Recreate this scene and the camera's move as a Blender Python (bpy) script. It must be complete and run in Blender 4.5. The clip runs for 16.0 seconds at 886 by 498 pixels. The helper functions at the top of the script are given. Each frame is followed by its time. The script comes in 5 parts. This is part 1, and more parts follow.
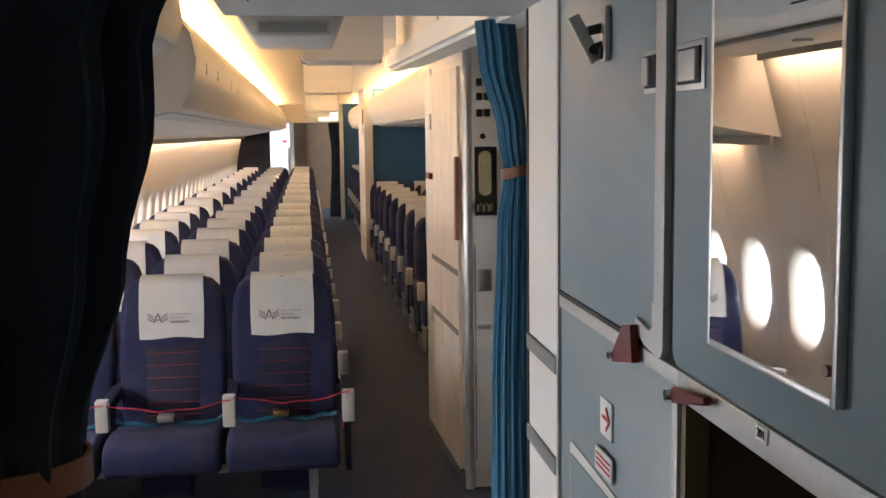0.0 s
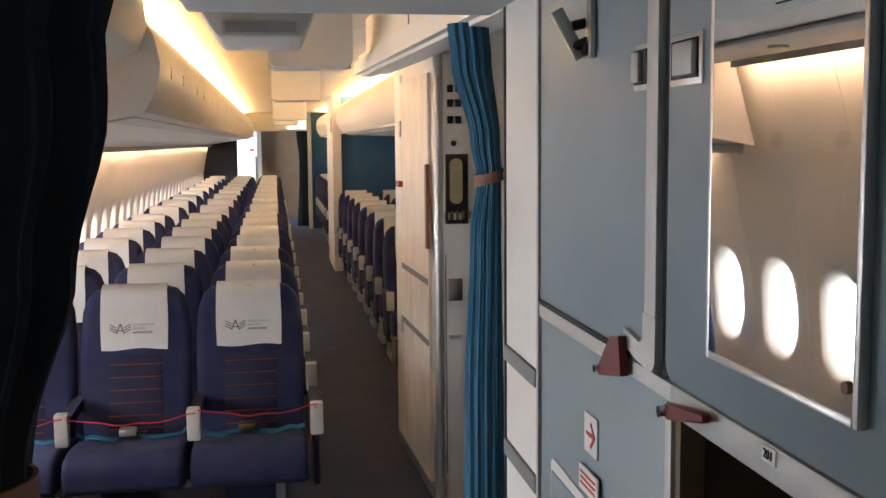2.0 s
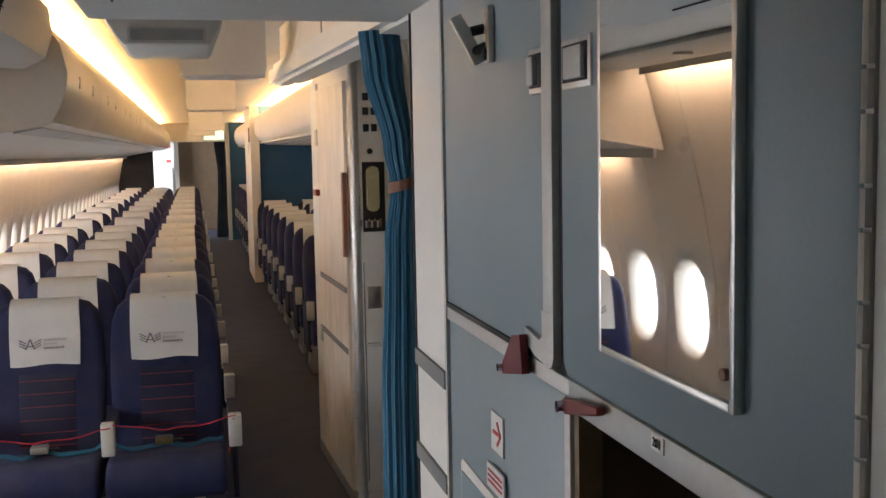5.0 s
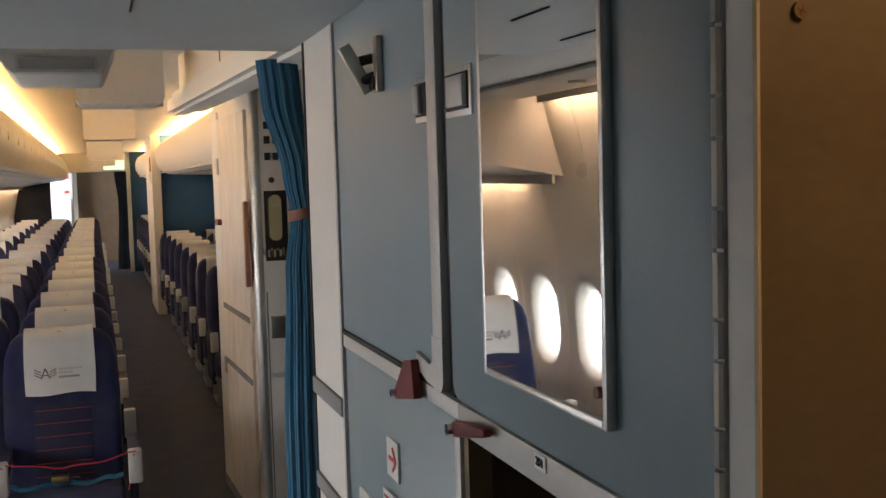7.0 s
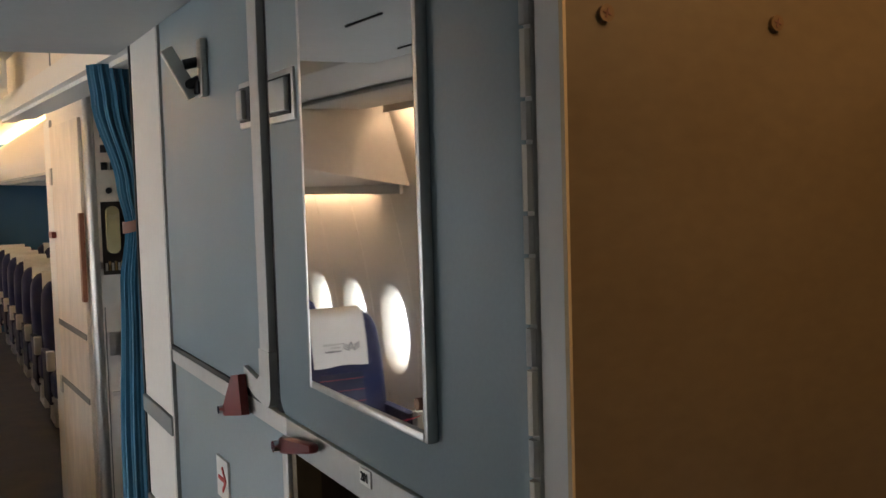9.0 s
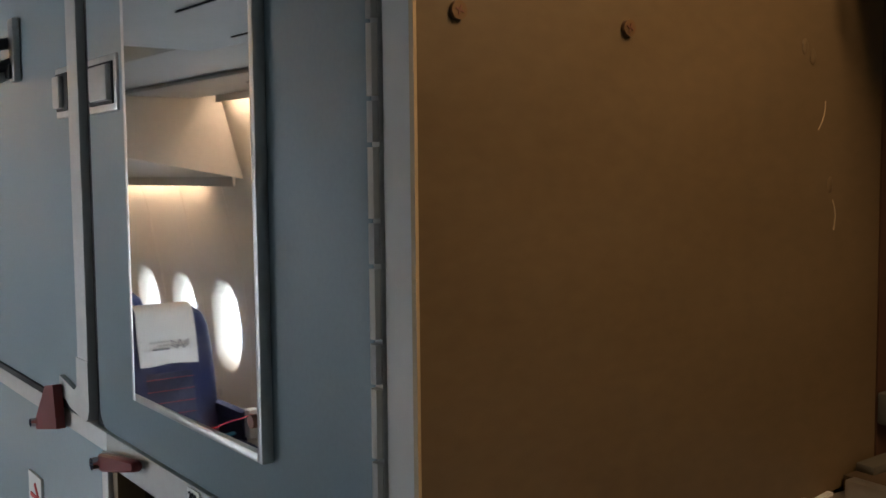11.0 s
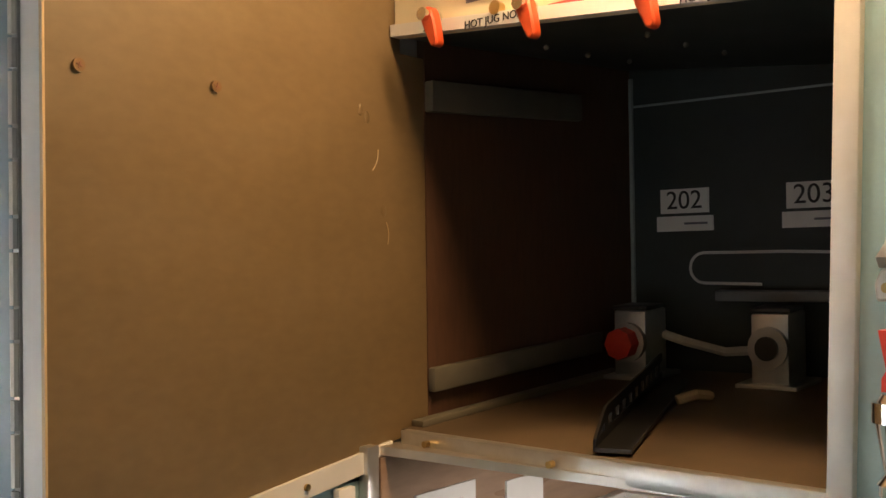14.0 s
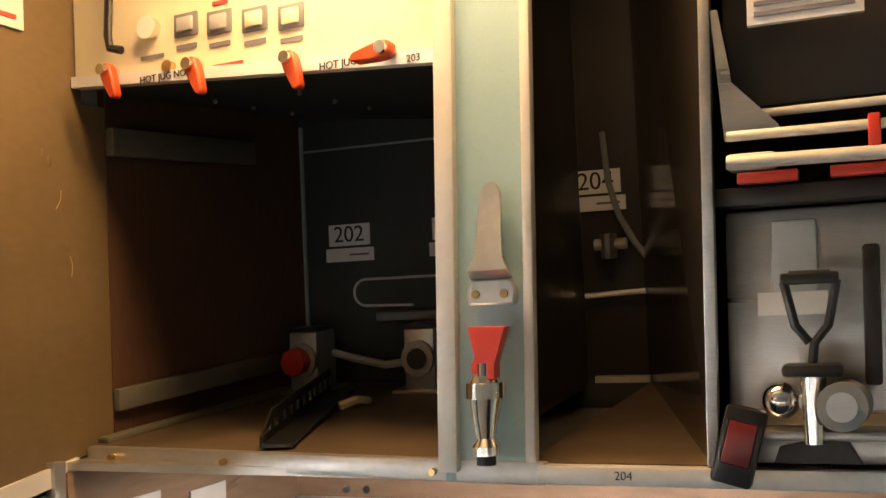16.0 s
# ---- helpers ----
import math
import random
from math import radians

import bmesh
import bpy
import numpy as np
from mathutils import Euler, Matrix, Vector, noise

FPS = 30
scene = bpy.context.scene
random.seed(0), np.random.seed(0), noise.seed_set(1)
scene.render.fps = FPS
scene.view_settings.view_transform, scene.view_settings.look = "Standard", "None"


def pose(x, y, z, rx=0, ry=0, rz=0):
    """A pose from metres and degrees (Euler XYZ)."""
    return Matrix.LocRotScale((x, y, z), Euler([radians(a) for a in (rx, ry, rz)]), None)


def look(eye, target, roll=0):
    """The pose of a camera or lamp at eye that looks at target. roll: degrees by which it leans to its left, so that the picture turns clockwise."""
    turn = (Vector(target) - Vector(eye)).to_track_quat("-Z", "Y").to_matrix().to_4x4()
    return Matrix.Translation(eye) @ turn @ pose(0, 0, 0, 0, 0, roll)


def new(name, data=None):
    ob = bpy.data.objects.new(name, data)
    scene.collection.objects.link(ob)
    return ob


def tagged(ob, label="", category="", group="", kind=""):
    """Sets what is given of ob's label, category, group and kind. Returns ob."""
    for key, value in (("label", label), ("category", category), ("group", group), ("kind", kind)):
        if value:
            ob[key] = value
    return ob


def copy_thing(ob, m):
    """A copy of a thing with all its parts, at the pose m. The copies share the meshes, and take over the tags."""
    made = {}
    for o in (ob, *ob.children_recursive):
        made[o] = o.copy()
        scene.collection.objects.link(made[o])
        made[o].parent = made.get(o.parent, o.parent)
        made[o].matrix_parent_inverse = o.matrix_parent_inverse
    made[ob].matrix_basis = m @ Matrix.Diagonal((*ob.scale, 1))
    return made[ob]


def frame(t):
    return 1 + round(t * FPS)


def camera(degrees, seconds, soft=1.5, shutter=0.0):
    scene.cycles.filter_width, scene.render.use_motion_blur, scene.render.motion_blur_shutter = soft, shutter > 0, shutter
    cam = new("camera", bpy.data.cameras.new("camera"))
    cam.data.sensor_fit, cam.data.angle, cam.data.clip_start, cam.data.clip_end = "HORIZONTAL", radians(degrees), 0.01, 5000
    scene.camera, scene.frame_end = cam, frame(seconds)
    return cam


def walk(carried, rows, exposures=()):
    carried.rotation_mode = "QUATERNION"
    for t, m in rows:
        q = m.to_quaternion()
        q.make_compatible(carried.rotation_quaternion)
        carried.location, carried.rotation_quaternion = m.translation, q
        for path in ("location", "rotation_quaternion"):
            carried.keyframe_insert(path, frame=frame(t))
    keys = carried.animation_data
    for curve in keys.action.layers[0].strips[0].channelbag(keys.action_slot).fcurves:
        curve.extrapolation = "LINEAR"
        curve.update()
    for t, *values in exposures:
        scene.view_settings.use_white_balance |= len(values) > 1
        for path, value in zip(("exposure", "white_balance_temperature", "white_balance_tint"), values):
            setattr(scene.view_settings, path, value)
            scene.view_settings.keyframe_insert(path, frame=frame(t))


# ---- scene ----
EXPO = ((0.0, 0.12, 6200, 14), (3.5, 0.05, 6200, 14), (6.5, -0.32, 6350, 13), (9.0, -0.3, 6400, 11), (11.5, -0.25, 5700, 8), (12.5, 0.25, 5650, 7), (13.5, 0.9, 6150, 9), (14.5, 1.35, 6750, 9), (16.0, 1.3, 6950, 11))
cam = camera(46.6, 16.0)
walk(cam, [
    (0.0, pose(-0.003, -0.091, 1.812, 83.54, 0.70, -7.44)),
    (0.5, pose(0.000, -0.038, 1.803, 83.57, 0.57, -8.30)),
    (1.0, pose(-0.001, -0.004, 1.801, 83.46, 0.60, -9.00)),
    (1.5, pose(-0.005, -0.007, 1.802, 83.77, 0.54, -9.18)),
    (2.0, pose(-0.003, -0.008, 1.799, 84.06, 0.49, -9.20)),
    (2.5, pose(0.004, -0.010, 1.795, 84.29, 0.65, -9.27)),
    (3.0, pose(0.008, -0.011, 1.792, 84.29, 0.68, -9.76)),
    (3.5, pose(0.008, -0.015, 1.789, 84.10, 0.79, -10.72)),
    (6.0, pose(0.029, -0.040, 1.794, 85.15, 1.17, -15.75)),
    (6.5, pose(0.032, -0.047, 1.794, 85.55, 1.29, -17.13)),
    (7.0, pose(0.038, -0.048, 1.792, 85.89, 1.62, -18.70)),
    (7.5, pose(0.044, -0.048, 1.790, 86.11, 1.62, -20.23)),
    (8.0, pose(0.059, -0.046, 1.788, 86.22, 1.68, -22.20)),
    (8.5, pose(0.069, -0.041, 1.787, 86.27, 1.61, -24.45)),
    (9.0, pose(0.075, -0.034, 1.787, 86.27, 1.65, -26.84)),
    (11.5, pose(0.094, 0.010, 1.795, 85.91, 0.30, -38.63)),
    (12.0, pose(0.072, -0.014, 1.791, 86.44, 0.13, -41.74)),
    (12.5, pose(0.048, -0.036, 1.784, 87.12, -0.01, -45.62)),
    (13.0, pose(0.024, -0.070, 1.781, 87.46, 0.21, -49.36)),
    (13.5, pose(0.006, -0.146, 1.758, 88.85, 0.20, -50.76)),
    (14.0, pose(-0.012, -0.250, 1.724, 90.79, 0.78, -51.67)),
    (14.5, pose(-0.056, -0.303, 1.712, 91.46, 1.15, -54.98)),
    (15.0, pose(-0.101, -0.345, 1.711, 91.56, 1.55, -58.83)),
    (15.5, pose(-0.136, -0.368, 1.709, 91.96, 2.04, -62.96)),
    (16.0, pose(-0.136, -0.376, 1.702, 92.63, 2.64, -67.83)),
], EXPO)
MIRROR_TILT, MIRROR_TURN = 0.0, 0.7

# ---------- light ----------
world = bpy.data.worlds.new("sky")
scene.world = world
world.use_nodes = True
wn = world.node_tree.nodes
sky = wn.new("ShaderNodeTexSky")
sky.sky_type, sky.sun_disc = "NISHITA", False
sky.sun_elevation, sky.sun_rotation = radians(40), radians(-60)
wn["Background"].inputs["Strength"].default_value = 0.12
world.node_tree.links.new(sky.outputs["Color"], wn["Background"].inputs["Color"])
sun = new("sun", bpy.data.lights.new("sun", "SUN"))
sun.data.energy, sun.data.angle, sun.data.color = 2.0, radians(4), (1.0, 0.95, 0.88)
sun.matrix_world = look((-6, -2, 6), (0, 2, 0))

def area(name, m, sx, sy, watts, colour):
    l = bpy.data.lights.new(name, "AREA")
    l.shape, l.size, l.size_y, l.energy, l.color = "RECTANGLE", sx, sy, watts, colour
    ob = new(name, l)
    ob.matrix_world = m
    return ob

DAY, WARM = (0.93, 0.97, 1.0), (1.0, 0.62, 0.26)
# daylight just outside the row of windows
area("window_daylight", look((-1.72, 11.5, 1.05), (0, 11.5, 0.95)), 20.0, 0.5, 430, DAY)
# weak fill added to brighten the galley bay, outside unseen windows opposite
area("galley_bay_fill", look((-1.72, -0.3, 1.05), (0, -0.3, 1.0)), 3.0, 0.5, 7, DAY)
# added fill light on the galley doors; no doorway stands in this sidewall
area("galley_door_fill", look((-1.44, 2.0, 1.30), (0.42, 1.25, 1.4)), 1.0, 1.7, 10.5, (0.94, 0.97, 1.0))
area("far_door_daylight", look((-1.45, 23.2, 1.3), (0.1, 25.2, 1.2)), 0.8, 1.8, 80, (0.9, 0.95, 1.0))
# fluorescent work light over the galley
area("galley_work_light", look((0.67, 0.02, 2.24), (0.68, 0.02, 1.2)), 0.46, 0.08, 3.7, (1.0, 0.62, 0.31))

# tube under the shelf that lights the work deck
area("deck_light", look((0.90, -0.02, 1.518), (0.95, -0.02, 1.0)), 0.5, 0.03, 3.0, (1.0, 0.86, 0.78))

# ---------- materials ----------
def mat(name, rgb, rough=0.5, metal=0.0, var=0.12, scale=30.0, bump=0.0, big=3.0, emit=None, rand=0.0, stretch=(1, 1, 1), coat=0.0, sheen=0.0):
    m = bpy.data.materials.new(name)
    m.use_nodes = True
    nt = m.node_tree
    b = nt.nodes["Principled BSDF"]
    b.inputs["Roughness"].default_value, b.inputs["Metallic"].default_value = rough, metal
    b.inputs["Coat Weight"].default_value, b.inputs["Sheen Weight"].default_value = coat, sheen
    tc = nt.nodes.new("ShaderNodeTexCoord")
    mp = nt.nodes.new("ShaderNodeMapping")
    mp.inputs["Scale"].default_value = stretch
    nt.links.new(tc.outputs["Object"], mp.inputs["Vector"])
    fine, coarse = nt.nodes.new("ShaderNodeTexNoise"), nt.nodes.new("ShaderNodeTexNoise")
    fine.inputs["Scale"].default_value, coarse.inputs["Scale"].default_value = scale, big
    fine.inputs["Detail"].default_value, coarse.inputs["Detail"].default_value = 6, 3
    for n in (fine, coarse):
        nt.links.new(mp.outputs["Vector"], n.inputs["Vector"])
    mix = nt.nodes.new("ShaderNodeMath")
    mix.operation = "ADD"
    nt.links.new(fine.outputs["Fac"], mix.inputs[0])
    nt.links.new(coarse.outputs["Fac"], mix.inputs[1])
    rng = nt.nodes.new("ShaderNodeMapRange")
    rng.inputs["From Min"].default_value, rng.inputs["From Max"].default_value = 0.6, 1.4
    rng.inputs["To Min"].default_value, rng.inputs["To Max"].default_value = 1 - var, 1 + var
    nt.links.new(mix.outputs[0], rng.inputs["Value"])
    value = rng.outputs["Result"]
    if rand:
        info = nt.nodes.new("ShaderNodeObjectInfo")
        r2 = nt.nodes.new("ShaderNodeMapRange")
        r2.inputs["To Min"].default_value, r2.inputs["To Max"].default_value = 1 - rand, 1 + rand
        nt.links.new(info.outputs["Random"], r2.inputs["Value"])
        mul = nt.nodes.new("ShaderNodeMath")
        mul.operation = "MULTIPLY"
        nt.links.new(value, mul.inputs[0])
        nt.links.new(r2.outputs["Result"], mul.inputs[1])
        value = mul.outputs[0]
    tint = nt.nodes.new("ShaderNodeVectorMath")
    tint.operation = "SCALE"
    tint.inputs[0].default_value = rgb
    nt.links.new(value, tint.inputs["Scale"])
    nt.links.new(tint.outputs[0], b.inputs["Base Color"])
    rr = nt.nodes.new("ShaderNodeMapRange")
    rr.inputs["From Min"].default_value, rr.inputs["From Max"].default_value = 0.3, 0.7
    rr.inputs["To Min"].default_value, rr.inputs["To Max"].default_value = max(rough * 0.8, 0.02), min(rough * 1.2, 1)
    nt.links.new(coarse.outputs["Fac"], rr.inputs["Value"])
    nt.links.new(rr.outputs["Result"], b.inputs["Roughness"])
    if bump:
        bn = nt.nodes.new("ShaderNodeBump")
        bn.inputs["Strength"].default_value, bn.inputs["Distance"].default_value = bump, 0.002
        nt.links.new(fine.outputs["Fac"], bn.inputs["Height"])
        nt.links.new(bn.outputs["Normal"], b.inputs["Normal"])
    if emit:
        b.inputs["Emission Color"].default_value = (*emit[:3], 1)
        b.inputs["Emission Strength"].default_value = emit[3]
    return m

TEAL = mat("painted_teal_panel", (0.215, 0.285, 0.315), 0.42, var=0.06, scale=220, bump=0.06, big=2)
TEALP = mat("teal_laminate", (0.27, 0.40, 0.42), 0.42, var=0.05, scale=260, bump=0.05, big=4)
BLUEWALL = mat("blue_bulkhead_fabric", (0.045, 0.13, 0.25), 0.8, var=0.08, scale=90, bump=0.1)
SCUFFED = mat("scuffed_cream_laminate", (0.66, 0.60, 0.52), 0.5, var=0.20, scale=14, bump=0.05, big=3.5, stretch=(1, 1, 0.35))
CREAM = mat("cream_laminate", (0.70, 0.64, 0.55), 0.5, var=0.08, scale=60, bump=0.04, big=1.3)
WHITE = mat("off_white_panel", (0.70, 0.69, 0.65), 0.5, var=0.04, scale=70, bump=0.04)
BINM = mat("grey_white_bin_plastic", (0.62, 0.60, 0.56), 0.42, var=0.04, scale=40, bump=0.03)
SIDE = mat("sidewall_plastic", (0.78, 0.73, 0.64), 0.32, var=0.04, scale=35, bump=0.03)
CEIL = mat("ceiling_panel", (0.74, 0.70, 0.62), 0.55, var=0.04, scale=40)
GREYC = mat("grey_ceiling_panel", (0.42, 0.43, 0.42), 0.6, var=0.04, scale=50)
ALU = mat("aluminium_trim", (0.62, 0.62, 0.60), 0.36, 0.85, var=0.10, scale=90, bump=0.05)
ALUDULL = mat("dull_painted_trim", (0.48, 0.48, 0.46), 0.5, 0.3, var=0.08, scale=80, bump=0.05)
SATIN = mat("satin_alloy_trim", (0.66, 0.63, 0.56), 0.5, 0.35, var=0.07, scale=60, bump=0.04)
CHROME = mat("chrome", (0.75, 0.74, 0.72), 0.12, 1.0, var=0.05)
STEEL = mat("brushed_steel", (0.50, 0.48, 0.45), 0.33, 1.0, var=0.12, scale=60, bump=0.08, stretch=(1, 1, 12))
DECK = mat("worn_steel_deck", (0.60, 0.57, 0.54), 0.4, 0.9, var=0.15, scale=25, bump=0.15)
PLY = mat("lacquered_plywood", (0.172, 0.120, 0.060), 0.42, var=0.13, scale=55, bump=0.05, big=5.0, stretch=(1.0, 1.0, 1.8))
DARKWOOD = mat("dark_red_wood_lining", (0.085, 0.040, 0.020), 0.65, var=0.3, scale=30, bump=0.1, stretch=(5, 5, 1))
BROWNFLOOR = mat("brown_shelf_board", (0.105, 0.074, 0.045), 0.45, var=0.6, scale=9, bump=0.12)
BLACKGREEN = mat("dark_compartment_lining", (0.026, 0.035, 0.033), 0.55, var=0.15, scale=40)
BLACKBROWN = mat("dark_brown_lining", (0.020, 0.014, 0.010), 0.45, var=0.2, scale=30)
BLACK = mat("black_plastic", (0.012, 0.012, 0.012), 0.35, var=0.1)
RUBBER = mat("dark_gap_seal", (0.02, 0.02, 0.022), 0.7, var=0.1)
GREYSTRIP = mat("grey_rub_strip", (0.17, 0.18, 0.18), 0.6, var=0.08)
NAVY = mat("navy_seat_fabric", (0.014, 0.018, 0.066), 0.85, var=0.22, scale=420, bump=0.35, big=9, sheen=0.03)
NAVYDK = mat("dark_navy_seat_shell", (0.010, 0.012, 0.042), 0.7, var=0.15, scale=200, bump=0.2)
REDTHREAD = mat("red_stitch", (0.24, 0.035, 0.045), 0.8)
CLOTH = mat("white_headrest_cloth", (0.68, 0.68, 0.66), 0.85, var=0.05, scale=160, bump=0.25, big=14)
INK = mat("grey_print", (0.16, 0.16, 0.18), 0.7)
ARMM = mat("armrest_grey_plastic", (0.55, 0.54, 0.50), 0.38, var=0.08)
CARPET = mat("blue_grey_carpet", (0.036, 0.042, 0.070), 0.95, var=0.30, scale=300, bump=0.5, big=5)
CURTAIN = mat("teal_blue_curtain", (0.022, 0.125, 0.22), 0.8, var=0.15, scale=260, bump=0.3, sheen=0.3)
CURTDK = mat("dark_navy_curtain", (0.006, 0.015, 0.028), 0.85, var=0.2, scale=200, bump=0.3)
STRIPE = mat("olive_curtain_hem", (0.020, 0.028, 0.026), 0.85, var=0.2, scale=200, bump=0.3)
LEATHER = mat("brown_leather_strap", (0.20, 0.085, 0.05), 0.5, var=0.15)
REDP = mat("red_plastic", (0.62, 0.045, 0.022), 0.35, var=0.06)
REDDK = mat("dark_red_latch_plastic", (0.16, 0.014, 0.011), 0.32, var=0.08)
ORANGE = mat("orange_red_latch_plastic", (0.55, 0.075, 0.022), 0.35, var=0.08)
LABELW = mat("white_label", (0.72, 0.71, 0.68), 0.5, var=0.04)
TEXTK = mat("black_lettering", (0.02, 0.02, 0.022), 0.6)
REDINK = mat("red_print", (0.55, 0.06, 0.05), 0.6)
BELT = mat("turquoise_webbing", (0.012, 0.13, 0.24), 0.7, var=0.1)
BROWNPANEL = mat("brown_wood_panel", (0.22, 0.145, 0.085), 0.6, var=0.15, scale=10)
BLUEGREY = mat("dark_blue_plaque", (0.03, 0.05, 0.10), 0.5)
YELLOWLAMP = mat("amber_lamp_bowl", (0.45, 0.40, 0.22), 0.25, var=0.05)
BRASS = mat("brass", (0.50, 0.36, 0.16), 0.3, 1.0)
CORD = mat("red_cord", (0.50, 0.02, 0.04), 0.7)
COVE = mat("cove_tube", (1, 0.8, 0.5), 0.5, emit=(1.0, 0.61, 0.25, 42.0))
EXITM = mat("exit_sign_face", (0.8, 0.9, 0.8), 0.5, emit=(0.60, 1.0, 0.72, 1.1))
WASH = mat("wash_tube", (1, 0.85, 0.6), 0.5, emit=(1.0, 0.66, 0.42, 48.0))
MIRROR = mat("mirror_glass", (0.90, 0.91, 0.90), 0.015, 1.0, var=0.0)
LENS = mat("grey_light_lens", (0.30, 0.30, 0.29), 0.3, var=0.05)
YELLOWPANEL = mat("pale_yellow_control_panel", (0.74, 0.66, 0.46), 0.45, var=0.04)
GLASS = bpy.data.materials.new("window_pane")
GLASS.use_nodes = True
gb = GLASS.node_tree.nodes["Principled BSDF"]
gb.inputs["Transmission Weight"].default_value, gb.inputs["Roughness"].default_value, gb.inputs["IOR"].default_value = 1.0, 0.05, 1.1

# ---------- mesh helpers ----------
def add_box(bm, x0, x1, y0, y1, z0, z1, bevel=0.0, seg=2):
    t = bmesh.new()
    bmesh.ops.create_cube(t, size=1)
    for v in t.verts:
        v.co = ((x0 + x1) / 2 + v.co.x * (x1 - x0), (y0 + y1) / 2 + v.co.y * (y1 - y0), (z0 + z1) / 2 + v.co.z * (z1 - z0))
    if bevel:
        bmesh.ops.bevel(t, geom=t.edges[:], offset=bevel, segments=seg, affect="EDGES", profile=0.5)
    return merge(bm, t)

def merge(bm, t, m=None):
    if m is not None:
        bmesh.ops.transform(t, matrix=m, verts=t.verts)
    me = bpy.data.meshes.new("tmp")
    t.to_mesh(me)
    t.free()
    bm.from_mesh(me)
    bpy.data.meshes.remove(me)
    return bm

def box(*a, **k):
    return add_box(bmesh.new(), *a, **k)

def add_cyl(bm, p0, p1, r0, r1=None, seg=16):
    p0, p1 = Vector(p0), Vector(p1)
    t = bmesh.new()
    bmesh.ops.create_cone(t, cap_ends=True, segments=seg, radius1=r0, radius2=r0 if r1 is None else r1, depth=(p1 - p0).length)
    q = (p1 - p0).to_track_quat("Z", "Y").to_matrix().to_4x4()
    return merge(bm, t, Matrix.Translation((p0 + p1) / 2) @ q)

def cyl(*a, **k):
    return add_cyl(bmesh.new(), *a, **k)

def add_ball(bm, c, r, sc=(1, 1, 1)):
    t = bmesh.new()
    bmesh.ops.create_uvsphere(t, u_segments=14, v_segments=9, radius=r)
    return merge(bm, t, Matrix.Translation(c) @ Matrix.Diagonal((*sc, 1)))

def add_tube(bm, pts, r, seg=8):
    pts = [Vector(p) for p in pts]
    rings = []
    for i, p in enumerate(pts):
        d = (pts[min(i + 1, len(pts) - 1)] - pts[max(i - 1, 0)]).normalized()
        a = d.orthogonal().normalized() if i == 0 else (a - d * a.dot(d)).normalized()
        b = d.cross(a)
        rings.append([bm.verts.new(p + r * (math.cos(k * math.tau / seg) * a + math.sin(k * math.tau / seg) * b)) for k in range(seg)])
    for r0, r1 in zip(rings, rings[1:]):
        for k in range(seg):
            bm.faces.new((r0[k], r0[(k + 1) % seg], r1[(k + 1) % seg], r1[k]))
    bm.faces.new(rings[0][::-1])
    bm.faces.new(rings[-1])
    return bm

def add_prism(bm, outline, fixed, a, b, axis):
    """Extrudes a 2D outline along an axis from a to b; fixed maps (u, v, w) to a place."""
    lo = [bm.verts.new(fixed(u, v, a)) for u, v in outline]
    hi = [bm.verts.new(fixed(u, v, b)) for u, v in outline]
    n = len(outline)
    for i in range(n):
        bm.faces.new((lo[i], lo[(i + 1) % n], hi[(i + 1) % n], hi[i]))
    bm.faces.new(lo[::-1])
    bm.faces.new(hi)
    bmesh.ops.recalc_face_normals(bm, faces=bm.faces)
    return bm

def along_y(outline, y0, y1):
    return add_prism(bmesh.new(), outline, lambda u, v, w: (u, w, v), y0, y1, "y")

def along_z(outline, z0, z1):
    return add_prism(bmesh.new(), outline, lambda u, v, w: (u, v, w), z0, z1, "z")

def along_x(outline, x0, x1):
    return add_prism(bmesh.new(), outline, lambda u, v, w: (w, u, v), x0, x1, "x")

def rrect(u0, u1, v0, v1, r, n=5):
    out = []
    for cx, cy, a0 in ((u1 - r, v1 - r, 0), (u0 + r, v1 - r, 90), (u0 + r, v0 + r, 180), (u1 - r, v0 + r, 270)):
        for k in range(n + 1):
            a = radians(a0 + 90 * k / n)
            out.append((cx + r * math.cos(a), cy + r * math.sin(a)))
    return out

def mesh_of(name, bm, material, smooth=True):
    me = bpy.data.meshes.new(name)
    bmesh.ops.recalc_face_normals(bm, faces=bm.faces)
    bm.to_mesh(me)
    bm.free()
    me.materials.append(material)
    if smooth:
        me.polygons.foreach_set("use_smooth", [True] * len(me.polygons))
        me.set_sharp_from_angle(angle=radians(35))
    return me

def thing(name, at, label, category, group="", kind=""):
    ob = new(name)
    ob.location = at
    return tagged(ob, label, category, group, kind)

def origin(ob):
    p = Vector(ob.location)
    while ob.parent:
        ob = ob.parent
        p = p + Vector(ob.location)
    return p

SKEW = [False]
def skewed(bm):
    """The galley front stands at a slight angle to the aisle and its bay narrows to the rear."""
    for v in bm.verts:
        x, y, z = v.co
        f = min(1, max(0, (1.25 - x) / 0.40))
        g = max(0, x - 0.884)
        lean = 0.035 * (1.74 - z) * min(1, max(0, 0.484 - y) / 0.3) + 0.010 * min(1, max(0, -y / 0.05))
        v.co = (x + 0.11 * max(0, y) * f, (y * (1 - 0.124 * g) if y > 0 else y) + f * lean, z + 0.06 * g)

def part(name, bm, material, parent, label="", smooth=True):
    """Links a bmesh in world places as one mesh under a thing or a part."""
    if SKEW[0]:
        skewed(bm)
    bmesh.ops.translate(bm, verts=bm.verts, vec=-origin(parent))
    ob = new(name, mesh_of(name, bm, material, smooth))
    ob.parent = parent
    return tagged(ob, label)

